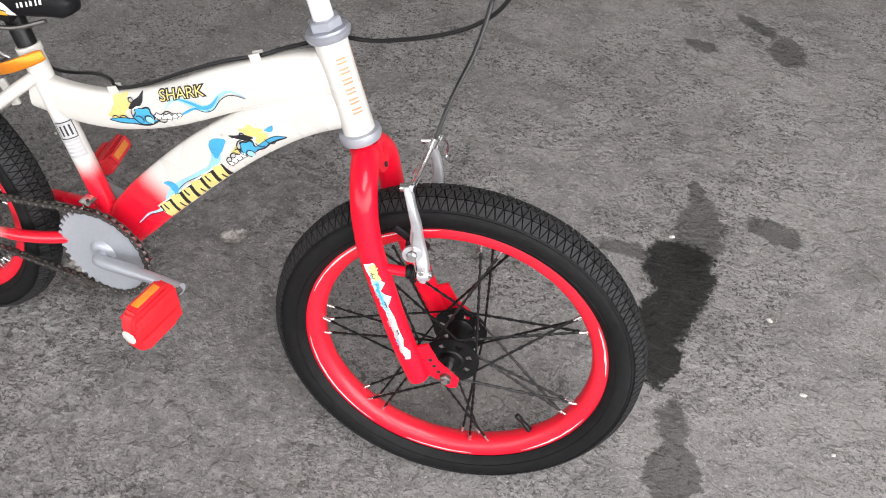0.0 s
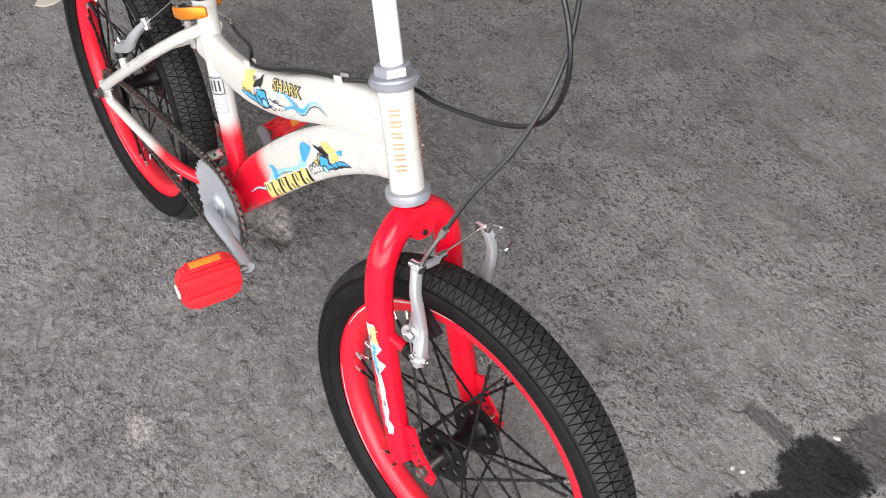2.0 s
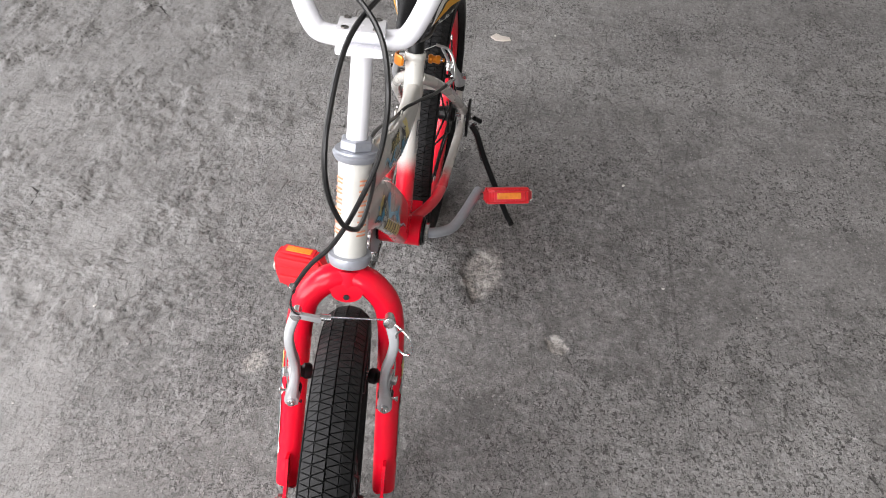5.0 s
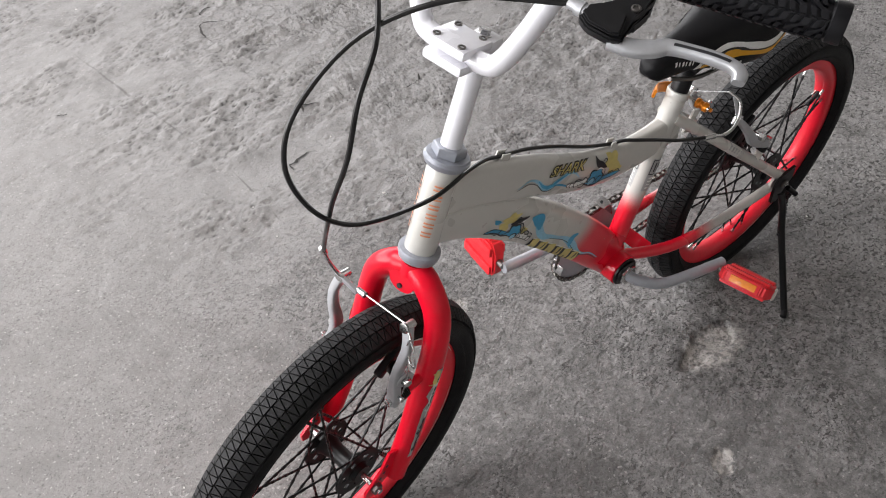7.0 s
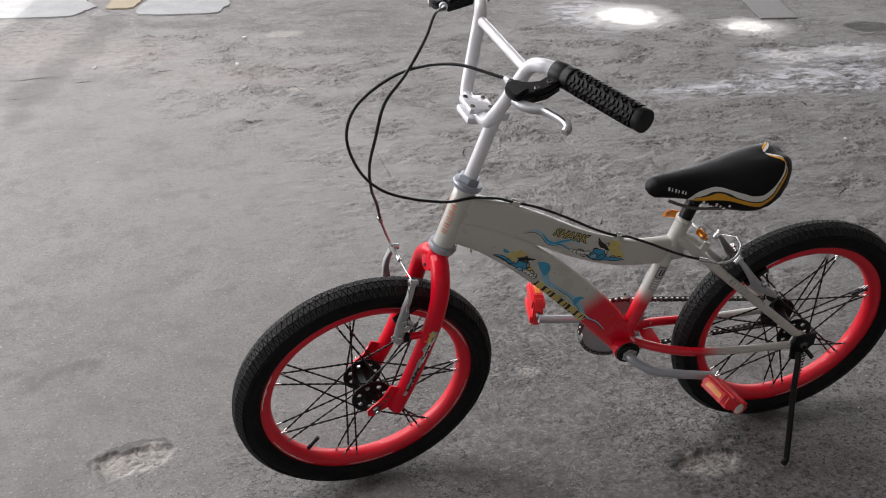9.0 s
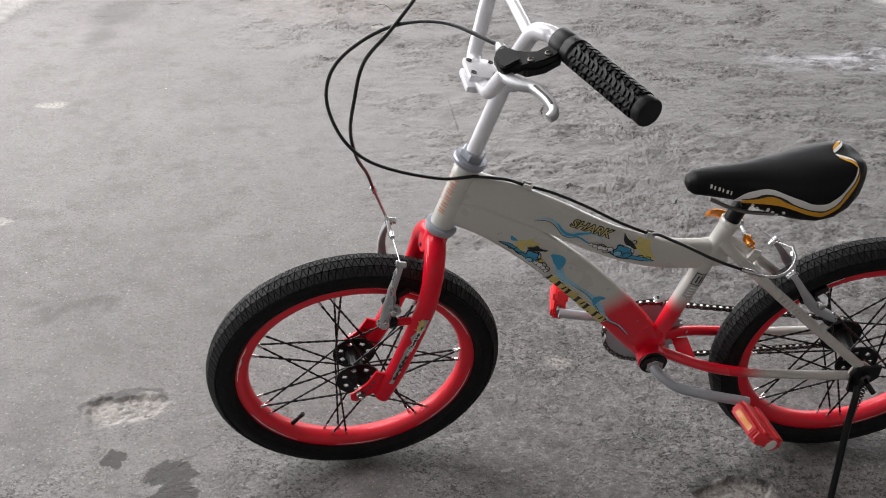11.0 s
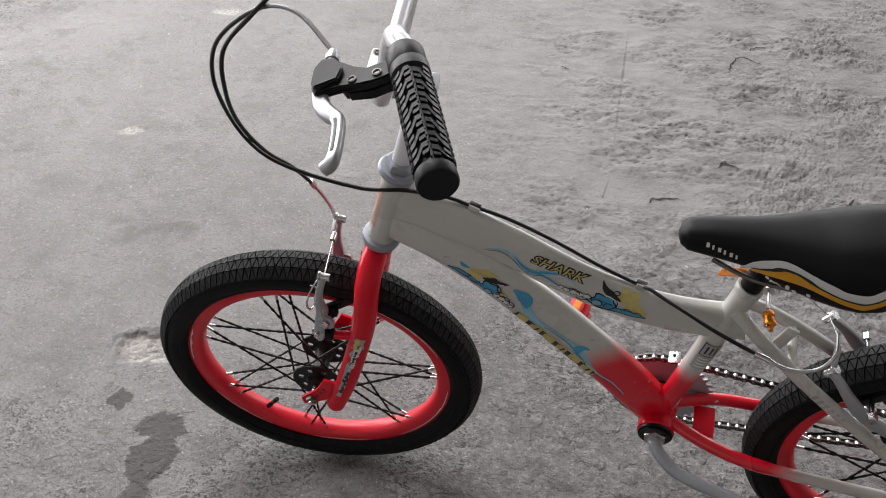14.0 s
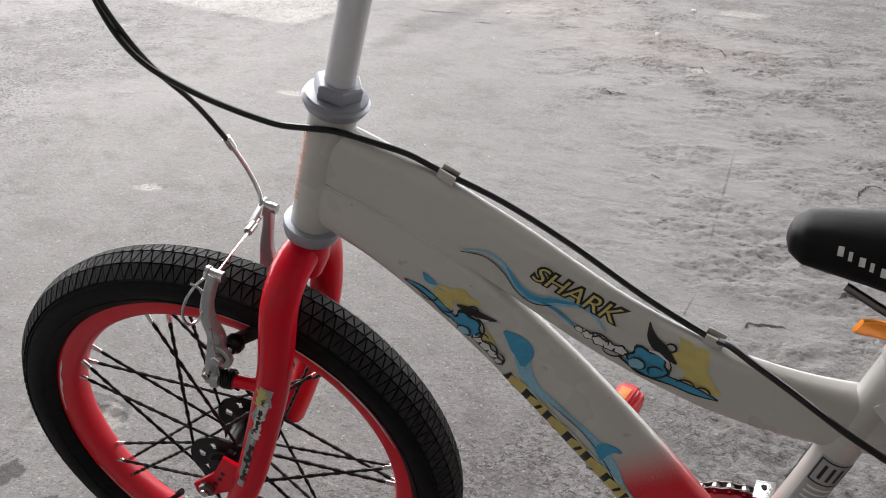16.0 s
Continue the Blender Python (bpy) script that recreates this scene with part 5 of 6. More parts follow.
def pedal(centre, w_axis, l_dir):
    """A red block pedal: w along its spindle away from the crank, l towards one reflector."""
    w = Vector(w_axis).normalized()
    l = (Vector(l_dir) - w * Vector(l_dir).dot(w)).normalized()
    m = Matrix.Translation(centre) @ Matrix((w, l, w.cross(l))).transposed().to_4x4()
    outl = [(-0.043, -0.02), (-0.033, -0.036), (0.033, -0.036), (0.043, -0.022), (0.045, 0.0), (0.043, 0.022), (0.033, 0.036), (-0.033, 0.036), (-0.043, 0.02)]
    bm = plate(bmesh.new(), outl, 0.021, Matrix())
    bmesh.ops.bevel(bm, geom=bm.edges[:], offset=0.0035, segments=2, affect="EDGES")
    ped = part("pedal", moved(bm, m), M_PLASTIC_RED, bike, "red plastic block pedal with amber reflectors")
    for sz in (-1, 1):
        for yy in (-0.016, 0.016):
            bm = block(bmesh.new(), (0.074, 0.0165, 0.006), Matrix.Translation((0, yy * 1.15, sz * 0.0118)), 0.002)
            part("tread_rib", moved(bm, m), M_PLASTIC_RED, ped)
    for sl in (-1, 1):
        bm = block(bmesh.new(), (0.054, 0.004, 0.0185), Matrix.Translation((0, sl * 0.036, 0)), 0.0012)
        rf = part("reflector_frame", moved(bm, m), M_PLASTIC_RED, ped)
        bm = block(bmesh.new(), (0.043, 0.003, 0.0115), Matrix.Translation((0, sl * 0.0376, 0)), 0.0008)
        part("reflector", moved(bm, m), M_REFLECTOR, ped, "amber reflector")
    bm = turned([(0, 0.0108), (0.002, 0.0108), (0.003, 0.009), (0.003, 0)], (0.0432, 0, 0), (1, 0, 0), 20)
    part("end_cap", moved(bm, m), M_CAP, ped, "white plastic end cap")
    bm = turned([(0, 0.0055), (0.012, 0.0055)], (-0.055, 0, 0), (1, 0, 0), 12)
    part("spindle", moved(bm, m), M_STEEL_DARK, ped)
    return ped


pedal((0.527, -0.135, 0.0235), (-0.016, -0.097, -0.009), (-0.05, 0, 1))
pedal((0.236, 0.1695, -0.0135), (-0.02, 0.1, 0.004), (0.78, 0, 0.62))

# chain
cog = part("rear_cog", turned([(-0.003, 0.0), (-0.003, 0.029), (-0.0015, 0.0335), (0.0015, 0.0335), (0.003, 0.029), (0.003, 0)], (REAR.x, YC, REAR.z), (0, 1, 0), 32), M_CHAIN, bike, "dark steel rear sprocket")
c0, c1, r0, r1 = Vector((BB.x, BB.z)), Vector((REAR.x, REAR.z)), 0.0728, 0.0325
d = c1 - c0
dist = d.length
base_a = math.atan2(d.y, d.x)
beta = math.acos((r0 - r1) / dist)
pts = []
a_top, a_bot = base_a - beta, base_a + beta
for i in range(60):
    a = a_bot + (a_top + 2 * math.pi - a_bot) * i / 59
    pts.append(c0 + Vector((math.cos(a), math.sin(a))) * r0)
for i in range(40):
    a = a_top + (a_bot - a_top) * i / 39
    pts.append(c1 + Vector((math.cos(a), math.sin(a))) * r1)
pts.append(pts[0])
cum = [0.0]
for p, q in zip(pts, pts[1:]):
    cum.append(cum[-1] + (q - p).length)
links = 2 * round(cum[-1] / 0.0127 / 2)
pos2 = [(float(np.interp(cum[-1] * i / links, cum, [p.x for p in pts])), float(np.interp(cum[-1] * i / links, cum, [p.y for p in pts]))) for i in range(links)]
bm = bmesh.new()
for x, z in pos2:
    lathe(bm, [(-0.0046, 0), (-0.0046, 0.0016), (-0.0024, 0.0016), (-0.0024, 0.0038), (0.0024, 0.0038), (0.0024, 0.0016), (0.0046, 0.0016), (0.0046, 0)], (x, YC, z), (0, 1, 0), 8)
chain = part("chain", bm, M_PIN, bike, "oily bicycle chain running from chainring to sprocket")


def link_mesh(y, thick):
    bm = bmesh.new()
    out = []
    for i in range(9):
        a = math.pi / 2 + math.pi * i / 8
        out.append((-0.00635 + 0.0042 * math.cos(a), 0.0042 * math.sin(a)))
    out.append((0, -0.0031))
    for i in range(9):
        a = -math.pi / 2 + math.pi * i / 8
        out.append((0.00635 + 0.0042 * math.cos(a), 0.0042 * math.sin(a)))
    out.append((0, 0.0031))
    for s in (-1, 1):
        plate(bm, out, thick, Matrix.Translation((0, s * y, 0)) @ Matrix.Rotation(radians(90), 4, "X"))
    return bm


first_links = [part("link", link_mesh(0.0041, 0.0009), M_CHAIN, chain), part("link", link_mesh(0.003, 0.0009), M_CHAIN, chain)]
for i in range(links):
    (xa, za), (xb, zb) = pos2[i], pos2[(i + 1) % links]
    ob = first_links[i % 2] if i < 2 else new("link", first_links[i % 2].data)
    ob.parent = chain
    ob.matrix_local = Matrix.Translation(((xa + xb) / 2, YC, (za + zb) / 2)) @ Matrix.Rotation(-math.atan2(zb - za, xb - xa), 4, "Y")
for x, z, ry in ((0.371, 0.095, 10), (0.4585, 0.004, 75)):
    bm = block(bmesh.new(), (0.017, 0.02, 0.0018), Matrix.Translation((x, -0.037, z)) @ Matrix.Rotation(radians(ry), 4, "Y"), 0.0006)
    if ry < 20:
        block(bm, (0.0018, 0.018, 0.022), Matrix.Translation((x - 0.008 * math.cos(radians(ry)), -0.032, z - 0.01)) @ Matrix.Rotation(radians(ry), 4, "Y"), 0.0006)
    tab_ob = part("guard_bracket", bm, M_STEEL, bike, "bare metal bracket of a missing chain guard")
    bm = turned([(0, 0.0025), (0.0012, 0.0025), (0.0012, 0)], (x + 0.001, -0.039, z + 0.0009), (0, 0, 1), 10)
    part("bracket_hole", bm, M_INK, tab_ob)

# front brake
M_PAD = M_RUBBER


def brake_arm(points, m, widths, name, label):
    """A cast flat-faced arm; widths are pairs (across the bicycle, fore and aft)."""
    path = glide(points, 6)
    k = len(path) - 1
    u = np.linspace(0, 1, len(widths))
    ry = np.interp(np.arange(k + 1) / k, u, [w[0] for w in widths])
    rx = np.interp(np.arange(k + 1) / k, u, [w[1] for w in widths])
    return part(name, moved(tube(path, [(float(p), float(q)) for p, q in zip(ry, rx)], 20, up=(0, 1, 0), square=0.5), m), M_GREYALU, bike, label)


ARM = [(0.0078, 0.0045), (0.0074, 0.0072), (0.0056, 0.0085), (0.0054, 0.0085), (0.0056, 0.0062), (0.0058, 0.005), (0.0064, 0.0048)]
for s in (-1, 1):
    ty = 0.0530
    tx = 0.837
    arm = brake_arm([(0.8675, 0.0562 * s, 0.153), (0.866, 0.056 * s, 0.171), (0.8595, 0.053 * s, 0.192), (0.854, 0.0535 * s, 0.212), (0.8525, 0.0585 * s, 0.236), (0.847, 0.0605 * s, 0.258), (tx, ty * s, 0.285)], STEER, ARM, "front_brake_arm", "grey alloy linear-pull brake arm")
    bm = turned([(-0.006, 0.0), (-0.006, 0.009), (0.006, 0.009), (0.0075, 0.008), (0.0075, 0)], (0.8665, 0.0562 * s, 0.162), (0.97, 0.0, 0.2), 20)
    part("pivot_boss", moved(bm, STEER), M_GREYALU, arm)
    bm = turned([(0, 0.0052), (0.004, 0.0052), (0.0045, 0.004), (0.0045, 0.002), (0.003, 0.002), (0.003, 0)], (0.874, 0.0562 * s, 0.1635), (0.98, 0.0, 0.18), 12)
    part("pivot_bolt", moved(bm, STEER), M_STEEL, arm)
    coil = [(0.847 + 0.011 * t, (0.0562 + 0.0088 * math.cos(t * 28)) * s, 0.1605 + 0.0088 * math.sin(t * 28)) for t in (i / 70 for i in range(71))]
    coil += [(0.86, 0.05 * s, 0.148), (0.856, 0.047 * s, 0.138), (0.852, 0.0475 * s, 0.137)]
    part("return_spring", moved(tube(coil, 0.0013, 6), STEER), M_BLACK, arm)
    bm = turned([(-0.012, 0.0), (-0.012, 0.0085), (-0.002, 0.0085), (-0.002, 0)], (0.858, 0.0562 * s, 0.162), (0.97, 0.0, 0.2), 16)
    part("spring_collar", moved(bm, STEER), M_BLACK, arm)
    bm = block(bmesh.new(), (0.052, 0.011, 0.012), Matrix.Translation((0.842, 0.026 * s, 0.19)) @ Matrix.Rotation(radians(32), 4, "Y"), 0.003)
    pad = part("brake_pad", moved(bm, STEER), M_PAD, arm)
    bm = tube([(0.844, 0.03 * s, 0.191), (0.852, 0.067 * s, 0.192)], 0.0034, 10)
    part("pad_bolt", moved(bm, STEER), M_STEEL, pad)
    bm = turned([(-0.003, 0.0), (-0.003, 0.0062), (0.004, 0.0062), (0.005, 0.005), (0.005, 0)], (0.8515, 0.0635 * s, 0.192), (0.2, s, 0.02), 6)
    part("pad_nut", moved(bm, STEER), M_STEEL, pad)
    bm = turned([(0, 0.0), (0, 0.0075), (0.003, 0.0098), (0.009, 0.0098), (0.012, 0.007), (0.014, 0.007), (0.014, 0)], (0.8465, 0.034 * s, 0.191), (0.2, s, 0.02), 16)
    part("dome_washer", moved(bm, STEER), M_BLACK, pad)
    bm = turned([(-0.0025, 0.0066), (-0.0025, 0.0112), (0.0025, 0.0122), (0.0035, 0.0112), (0.0035, 0.0066), (-0.0025, 0.0066)], (0.8505, 0.0585 * s, 0.192), (0.2, s, 0.02), 20)
    part("pad_clamp", moved(bm, STEER), M_GREYALU, arm)
    bm = turned([(-0.007, 0.0), (-0.007, 0.0018), (0.002, 0.0018), (0.002, 0.0036), (0.0045, 0.0036), (0.005, 0.003), (0.005, 0)], (0.8655, 0.0665 * s, 0.1735), (0.1, s, 0.1), 8)
    part("tension_screw", moved(bm, STEER), M_STEEL, arm)
    bm = tube([(0.858, 0.0615 * s, 0.168), (0.8535, 0.064 * s, 0.19), (0.8505, 0.0645 * s, 0.215), (0.8505, 0.0635 * s, 0.229)], 0.0011, 6)
    part("spring_leg", moved(bm, STEER), M_STEEL, arm)
    bm = turned([(-0.008, 0.0), (-0.008, 0.0052), (0.0045, 0.0052), (0.005, 0.0068), (0.008, 0.0068), (0.0085, 0.005), (0.0085, 0)], (tx, ty * s, 0.2835), (1, 0, 0.25), 12)
    part("anchor_bolt", moved(bm, STEER), M_STEEL, arm)

noodle_top = steered(0.862, -0.0535, 0.3485)
noodle = part("front_noodle", tube(glide([noodle_top, steered(0.853, -0.0580, 0.318), steered(0.8445, -0.054, 0.2925), steered(0.840, -0.036, 0.2815)], 6), 0.0024, 10), M_STEEL, bike, "bare steel brake noodle")
bm = turned([(0, 0.0042), (0.012, 0.0042), (0.0125, 0.003)], noodle_top - (noodle_top - steered(0.853, -0.0580, 0.318)).normalized() * 0.004, noodle_top - steered(0.853, -0.0580, 0.318), 12)
part("ferrule", bm, M_STEEL, noodle)
bm = block(bmesh.new(), (0.005, 0.036, 0.0085), Matrix.Translation((0.8425, -0.042, 0.2835)) @ Matrix.Rotation(radians(-10), 4, "X"), 0.001)
part("noodle_holder", moved(bm, STEER), M_GREYALU, noodle)
wire = part("front_brake_wire", tube([steered(0.840, -0.036, 0.2815), steered(0.837, 0.050, 0.2830)], 0.0011, 6), M_STEEL, bike, "bare steel brake wire with a looped tail")
part("barrel", tube([steered(0.840, -0.026, 0.2815), steered(0.840, -0.0135, 0.2815)], 0.0042, 12), M_STEEL, wire)
loop = [steered(0.837, 0.050, 0.2830), steered(0.845, 0.062, 0.2835), steered(0.853, 0.076, 0.275), steered(0.858, 0.083, 0.260), steered(0.857, 0.080, 0.247), steered(0.853, 0.070, 0.246), steered(0.850, 0.063, 0.256), steered(0.848, 0.063, 0.272), steered(0.851, 0.069, 0.284)]
part("wire_tail", tube(glide(loop, 6), 0.0013, 6), M_STEEL, wire)

# rear brake
for s in (-1, 1):
    arm = brake_arm([(0.096, 0.056 * s, 0.121), (0.112, 0.058 * s, 0.134), (0.14, 0.056 * s, 0.152), (0.16, 0.055 * s, 0.178), (0.178, 0.048 * s, 0.203), (0.19, 0.043 * s, 0.216)], Matrix(), ARM, "rear_brake_arm", "grey alloy linear-pull rear brake arm")
    part("pivot_post", tube([(0.112, 0.056 * s, 0.094), (0.098, 0.057 * s, 0.13)], 0.0062, 12), M_WHITE, arm)
    part("pivot_bolt", turned([(0, 0.0066), (0.008, 0.0066), (0.0085, 0.005), (0.013, 0.005)], (0.1, 0.0572 * s, 0.124), (-0.4, 0.1 * s, 0.9), 12), M_STEEL, arm)
    bm = block(bmesh.new(), (0.052, 0.011, 0.012), Matrix.Translation((0.128, 0.026 * s, 0.152)) @ Matrix.Rotation(radians(40), 4, "Y"), 0.003)
    pad = part("brake_pad", bm, M_PAD, arm)
    part("pad_bolt", tube([(0.13, 0.03 * s, 0.154), (0.133, 0.068 * s, 0.162)], 0.0036, 10), M_STEEL, pad)
    part("pad_nut", turned([(-0.004, 0.0), (-0.004, 0.0066), (0.005, 0.0066), (0.006, 0.005), (0.006, 0)], (0.1328, 0.064 * s, 0.1615), (0.05, s, 0.2), 6), M_STEEL, pad)
    part("spring_collar", turned([(-0.012, 0.0), (-0.012, 0.0085), (-0.002, 0.0085), (-0.002, 0)], (0.1005, 0.0572 * s, 0.1235), (-0.4, 0.1 * s, 0.9), 16), M_BLACK, arm)
    part("anchor_bolt", turned([(-0.008, 0.0), (-0.008, 0.0052), (0.005, 0.0052), (0.0055, 0.0068), (0.009, 0.0068), (0.009, 0)], (0.189, 0.043 * s, 0.214), (-0.6, 0, 0.8), 10), M_STEEL, arm)
rn = part("rear_noodle", tube(glide([(0.264, 0.0545, 0.2334), (0.245, 0.058, 0.2265), (0.222, 0.0575, 0.2245), (0.202, 0.052, 0.231), (0.189, 0.04, 0.246), (0.188, 0.018, 0.252)], 6), 0.0024, 10), M_STEEL, bike, "bare steel rear brake noodle")
part("ferrule", tube([(0.28, 0.0495, 0.2355), (0.262, 0.055, 0.2328)], 0.004, 10), M_STEEL, rn)
part("noodle_holder", tube([(0.188, 0.044, 0.218), (0.187, 0.028, 0.248)], [(0.002, 0.004), (0.002, 0.004)], 10), M_GREYALU, rn)
part("brake_wire", tube([(0.188, 0.02, 0.252), (0.19, -0.043, 0.216), (0.225, -0.05, 0.245)], 0.0009, 6), M_STEEL, rn)

# brake cables
ra = [ferrule_left, (0.772, 0.0704, 0.688), (0.8400, 0.027, 0.660), (0.9043, 0.0182, 0.612), (0.926, 0.019, 0.558), (0.9123, 0.0273, 0.502), (0.8794, 0.0346, 0.463), (0.8305, 0.0326, 0.437), (0.7688, 0.0275, 0.418), (0.735, 0.0235, 0.4155), (0.715, 0.018, 0.413), *((x, y, top_of_upper(x) + up_) for x, y, up_ in ((0.692, 0.0095, 0.0045), (0.664, 0.001, 0.005), (0.6395, -0.003, 0.0035), (0.59, -0.006, 0.007), (0.535, -0.007, 0.009), (0.48, -0.006, 0.0065), (0.4304, -0.003, 0.0035))), (0.412, 0.006, 0.278), (0.392, 0.0155, 0.2735), (0.366, 0.0245, 0.265), (0.33, 0.035, 0.25), (0.298, 0.0435, 0.2395), (0.272, 0.052, 0.2345)]
cable = part("rear_brake_cable", tube(glide(ra, 8), 0.0026, 8), M_CABLE, bike, "black rear brake cable looping to clips on the top tube")
fa = [ferrule_right, (0.7675, -0.058, 0.714), (0.795, -0.0083, 0.694), (0.8357, 0.0437, 0.665), (0.8715, 0.0623, 0.630), (0.887, 0.0600, 0.571), (0.895, 0.0412, 0.512), (0.8895, 0.0143, 0.450), (0.8766, -0.0156, 0.400), noodle_top]
part("front_brake_cable", tube(glide(fa, 8), 0.0026, 8), M_CABLE, bike, "black front brake cable curving down to the fork")
for x, y, z, tilt in ((0.6395, -0.003, top_of_upper(0.6395) + 0.0035, 25), (0.4304, -0.003, top_of_upper(0.4304) + 0.0035, 20)):
    # open U of bent sheet round the cable
    lug = [(-0.0055, 0.005), (-0.0055, -0.006), (0.0055, -0.006), (0.0055, 0.005), (0.0037, 0.005), (0.0037, -0.0035), (-0.0037, -0.0035), (-0.0037, 0.005)]
    bm = plate(bmesh.new(), lug, 0.0145, Matrix.Translation((x, y, z)) @ Matrix.Rotation(radians(-tilt), 4, "Y") @ Matrix.Translation((-0.00725, 0, 0)) @ Matrix.Rotation(radians(90), 4, "Z") @ Matrix.Rotation(radians(90), 4, "X"))
    part("cable_clip", bm, M_WHITE, frame_ob, "small white cable clip")

# kickstand
stand = part("kickstand", tube(glide([(0.016, 0.079, -0.03), (0.02, 0.092, -0.05), (0.027, 0.111, -0.098), (0.037, 0.148, -0.178), (0.045, 0.174, -0.232), (0.049, 0.181, -0.2405), (0.058, 0.186, -0.2435)], 5), 0.0062, 12), M_BLACK, bike, "black steel side stand resting on the floor")
bm = plate(bmesh.new(), [(-0.02, 0.016), (0.024, 0.014), (0.03, -0.006), (0.026, -0.046), (0.008, -0.052), (-0.006, -0.03), (-0.022, -0.012)], 0.005, Matrix.Translation((0.0, 0.069, -0.006)) @ Matrix.Rotation(radians(90), 4, "X"))
part("mount_plate", bm, M_BLACK, stand)
spring = [(0.006 + 0.022 * t + 0.0055 * math.cos(t * 75), 0.082 + 0.028 * t + 0.0055 * math.sin(t * 75), -0.03 - 0.072 * t) for t in (i / 120 for i in range(121))]
part("stand_spring", tube(spring, 0.0012, 5), M_BLACK, stand)
part("stand_tail", tube([(0.004, 0.082, -0.02), (-0.008, 0.094, -0.034)], 0.005, 10), M_BLACK, stand)


# ---- printed decals on the frame ----
def tube_skin(path, wides, halves, power, x, z, s, lift):
    """Lay the point (x, z) on the side s of a flattened tube."""
    best = min(range(len(path)), key=lambda i: (path[i].x - x) ** 2 + (path[i].z - z) ** 2)
    i0 = max(0, min(best, len(path) - 2))
    dv = (path[min(i0 + 1, len(path) - 1)] - path[max(i0 - 1, 0)]).normalized()
    rx, rz = x - path[i0].x, z - path[i0].z
    off = -rx * dv.z + rz * dv.x
    lim = 0.95 * float(halves[i0])
    if abs(off) > lim:
        # what would reach past the edge stays on it
        over = abs(off) - lim
        sign = 1 if off > 0 else -1
        x, z, off = x + sign * over * dv.z, z - sign * over * dv.x, sign * lim
    ratio = abs(off) / float(halves[i0])
    return Vector((x, s * (float(wides[i0]) * (1 - ratio ** (2 / power)) ** (power / 2) + lift), z))


def upper_skin(x, z, s, lift):
    return tube_skin(upper, upper_wide, upper_half, 0.62, x + 0.002, z - 0.007, s, lift)


def down_skin(x, z, s, lift):
    return tube_skin(down, down_wide, down_half, 0.64, x + 0.002, z - 0.006, s, lift)


def band(name, pts, widths, skin, s, mat, lift=0.0006):
    """A printed ribbon along points, with a width at each."""
    path = glide([(x, w, z) for (x, z), w in zip(pts, widths)], 6)
    bm, prev = bmesh.new(), None
    for i, p in enumerate(path):
        q0, q1 = path[max(i - 1, 0)], path[min(i + 1, len(path) - 1)]
        dx, dz = q1.x - q0.x, q1.z - q0.z
        ln = math.hypot(dx, dz) or 1
        nx, nz = -dz / ln, dx / ln
        cur = [bm.verts.new(skin(p.x + nx * p.y * o, p.z + nz * p.y * o, s, lift)) for o in (-0.5, -0.17, 0.17, 0.5)]
        if prev:
            for k in range(3):
                bm.faces.new((prev[k], prev[k + 1], cur[k + 1], cur[k]))
        prev = cur
    part(name, bm, mat, frame_ob, "", 60)


def blot(name, cx, cz, rx, rz, ang, skin, s, mat, lift=0.0005, lobes=5, depth=0.2):
    """A printed blob with a lobed edge."""
    bm = bmesh.new()
    rings = [[bm.verts.new(skin(cx, cz, s, lift))]]
    c, sn = math.cos(radians(ang)), math.sin(radians(ang))
    for f in (0.35, 0.7, 1.0):
        ring = []
        for i in range(28):
            a = 2 * math.pi * i / 28
            r = f * (1 + depth * math.sin(lobes * a + cx * 90) * f)
            u, v = rx * r * math.cos(a), rz * r * math.sin(a)
            ring.append(bm.verts.new(skin(cx + u * c - v * sn, cz + u * sn + v * c, s, lift)))
        rings.append(ring)
    for i in range(28):
        j = (i + 1) % 28
        bm.faces.new((rings[0][0], rings[1][i], rings[1][j]))
        for a, b in ((1, 2), (2, 3)):
            bm.faces.new((rings[a][i], rings[b][i], rings[b][j], rings[a][j]))
    part(name, bm, mat, frame_ob, "", 60)


def lettering(word, size, grow):
    """Flat mesh of a word in the built-in font, centred, slanted."""
    cu = bpy.data.curves.new("word", "FONT")
    cu.body, cu.size, cu.shear, cu.align_x, cu.align_y, cu.offset, cu.resolution_u = word, size, 0.25, "CENTER", "CENTER", grow, 3
    ob = bpy.data.objects.new("word", cu)
    scene.collection.objects.link(ob)
    me = bpy.data.meshes.new_from_object(ob.evaluated_get(bpy.context.evaluated_depsgraph_get()))
    bpy.data.objects.remove(ob)
    bm = bmesh.new()
    bm.from_mesh(me)
    bpy.data.meshes.remove(me)
    return bm


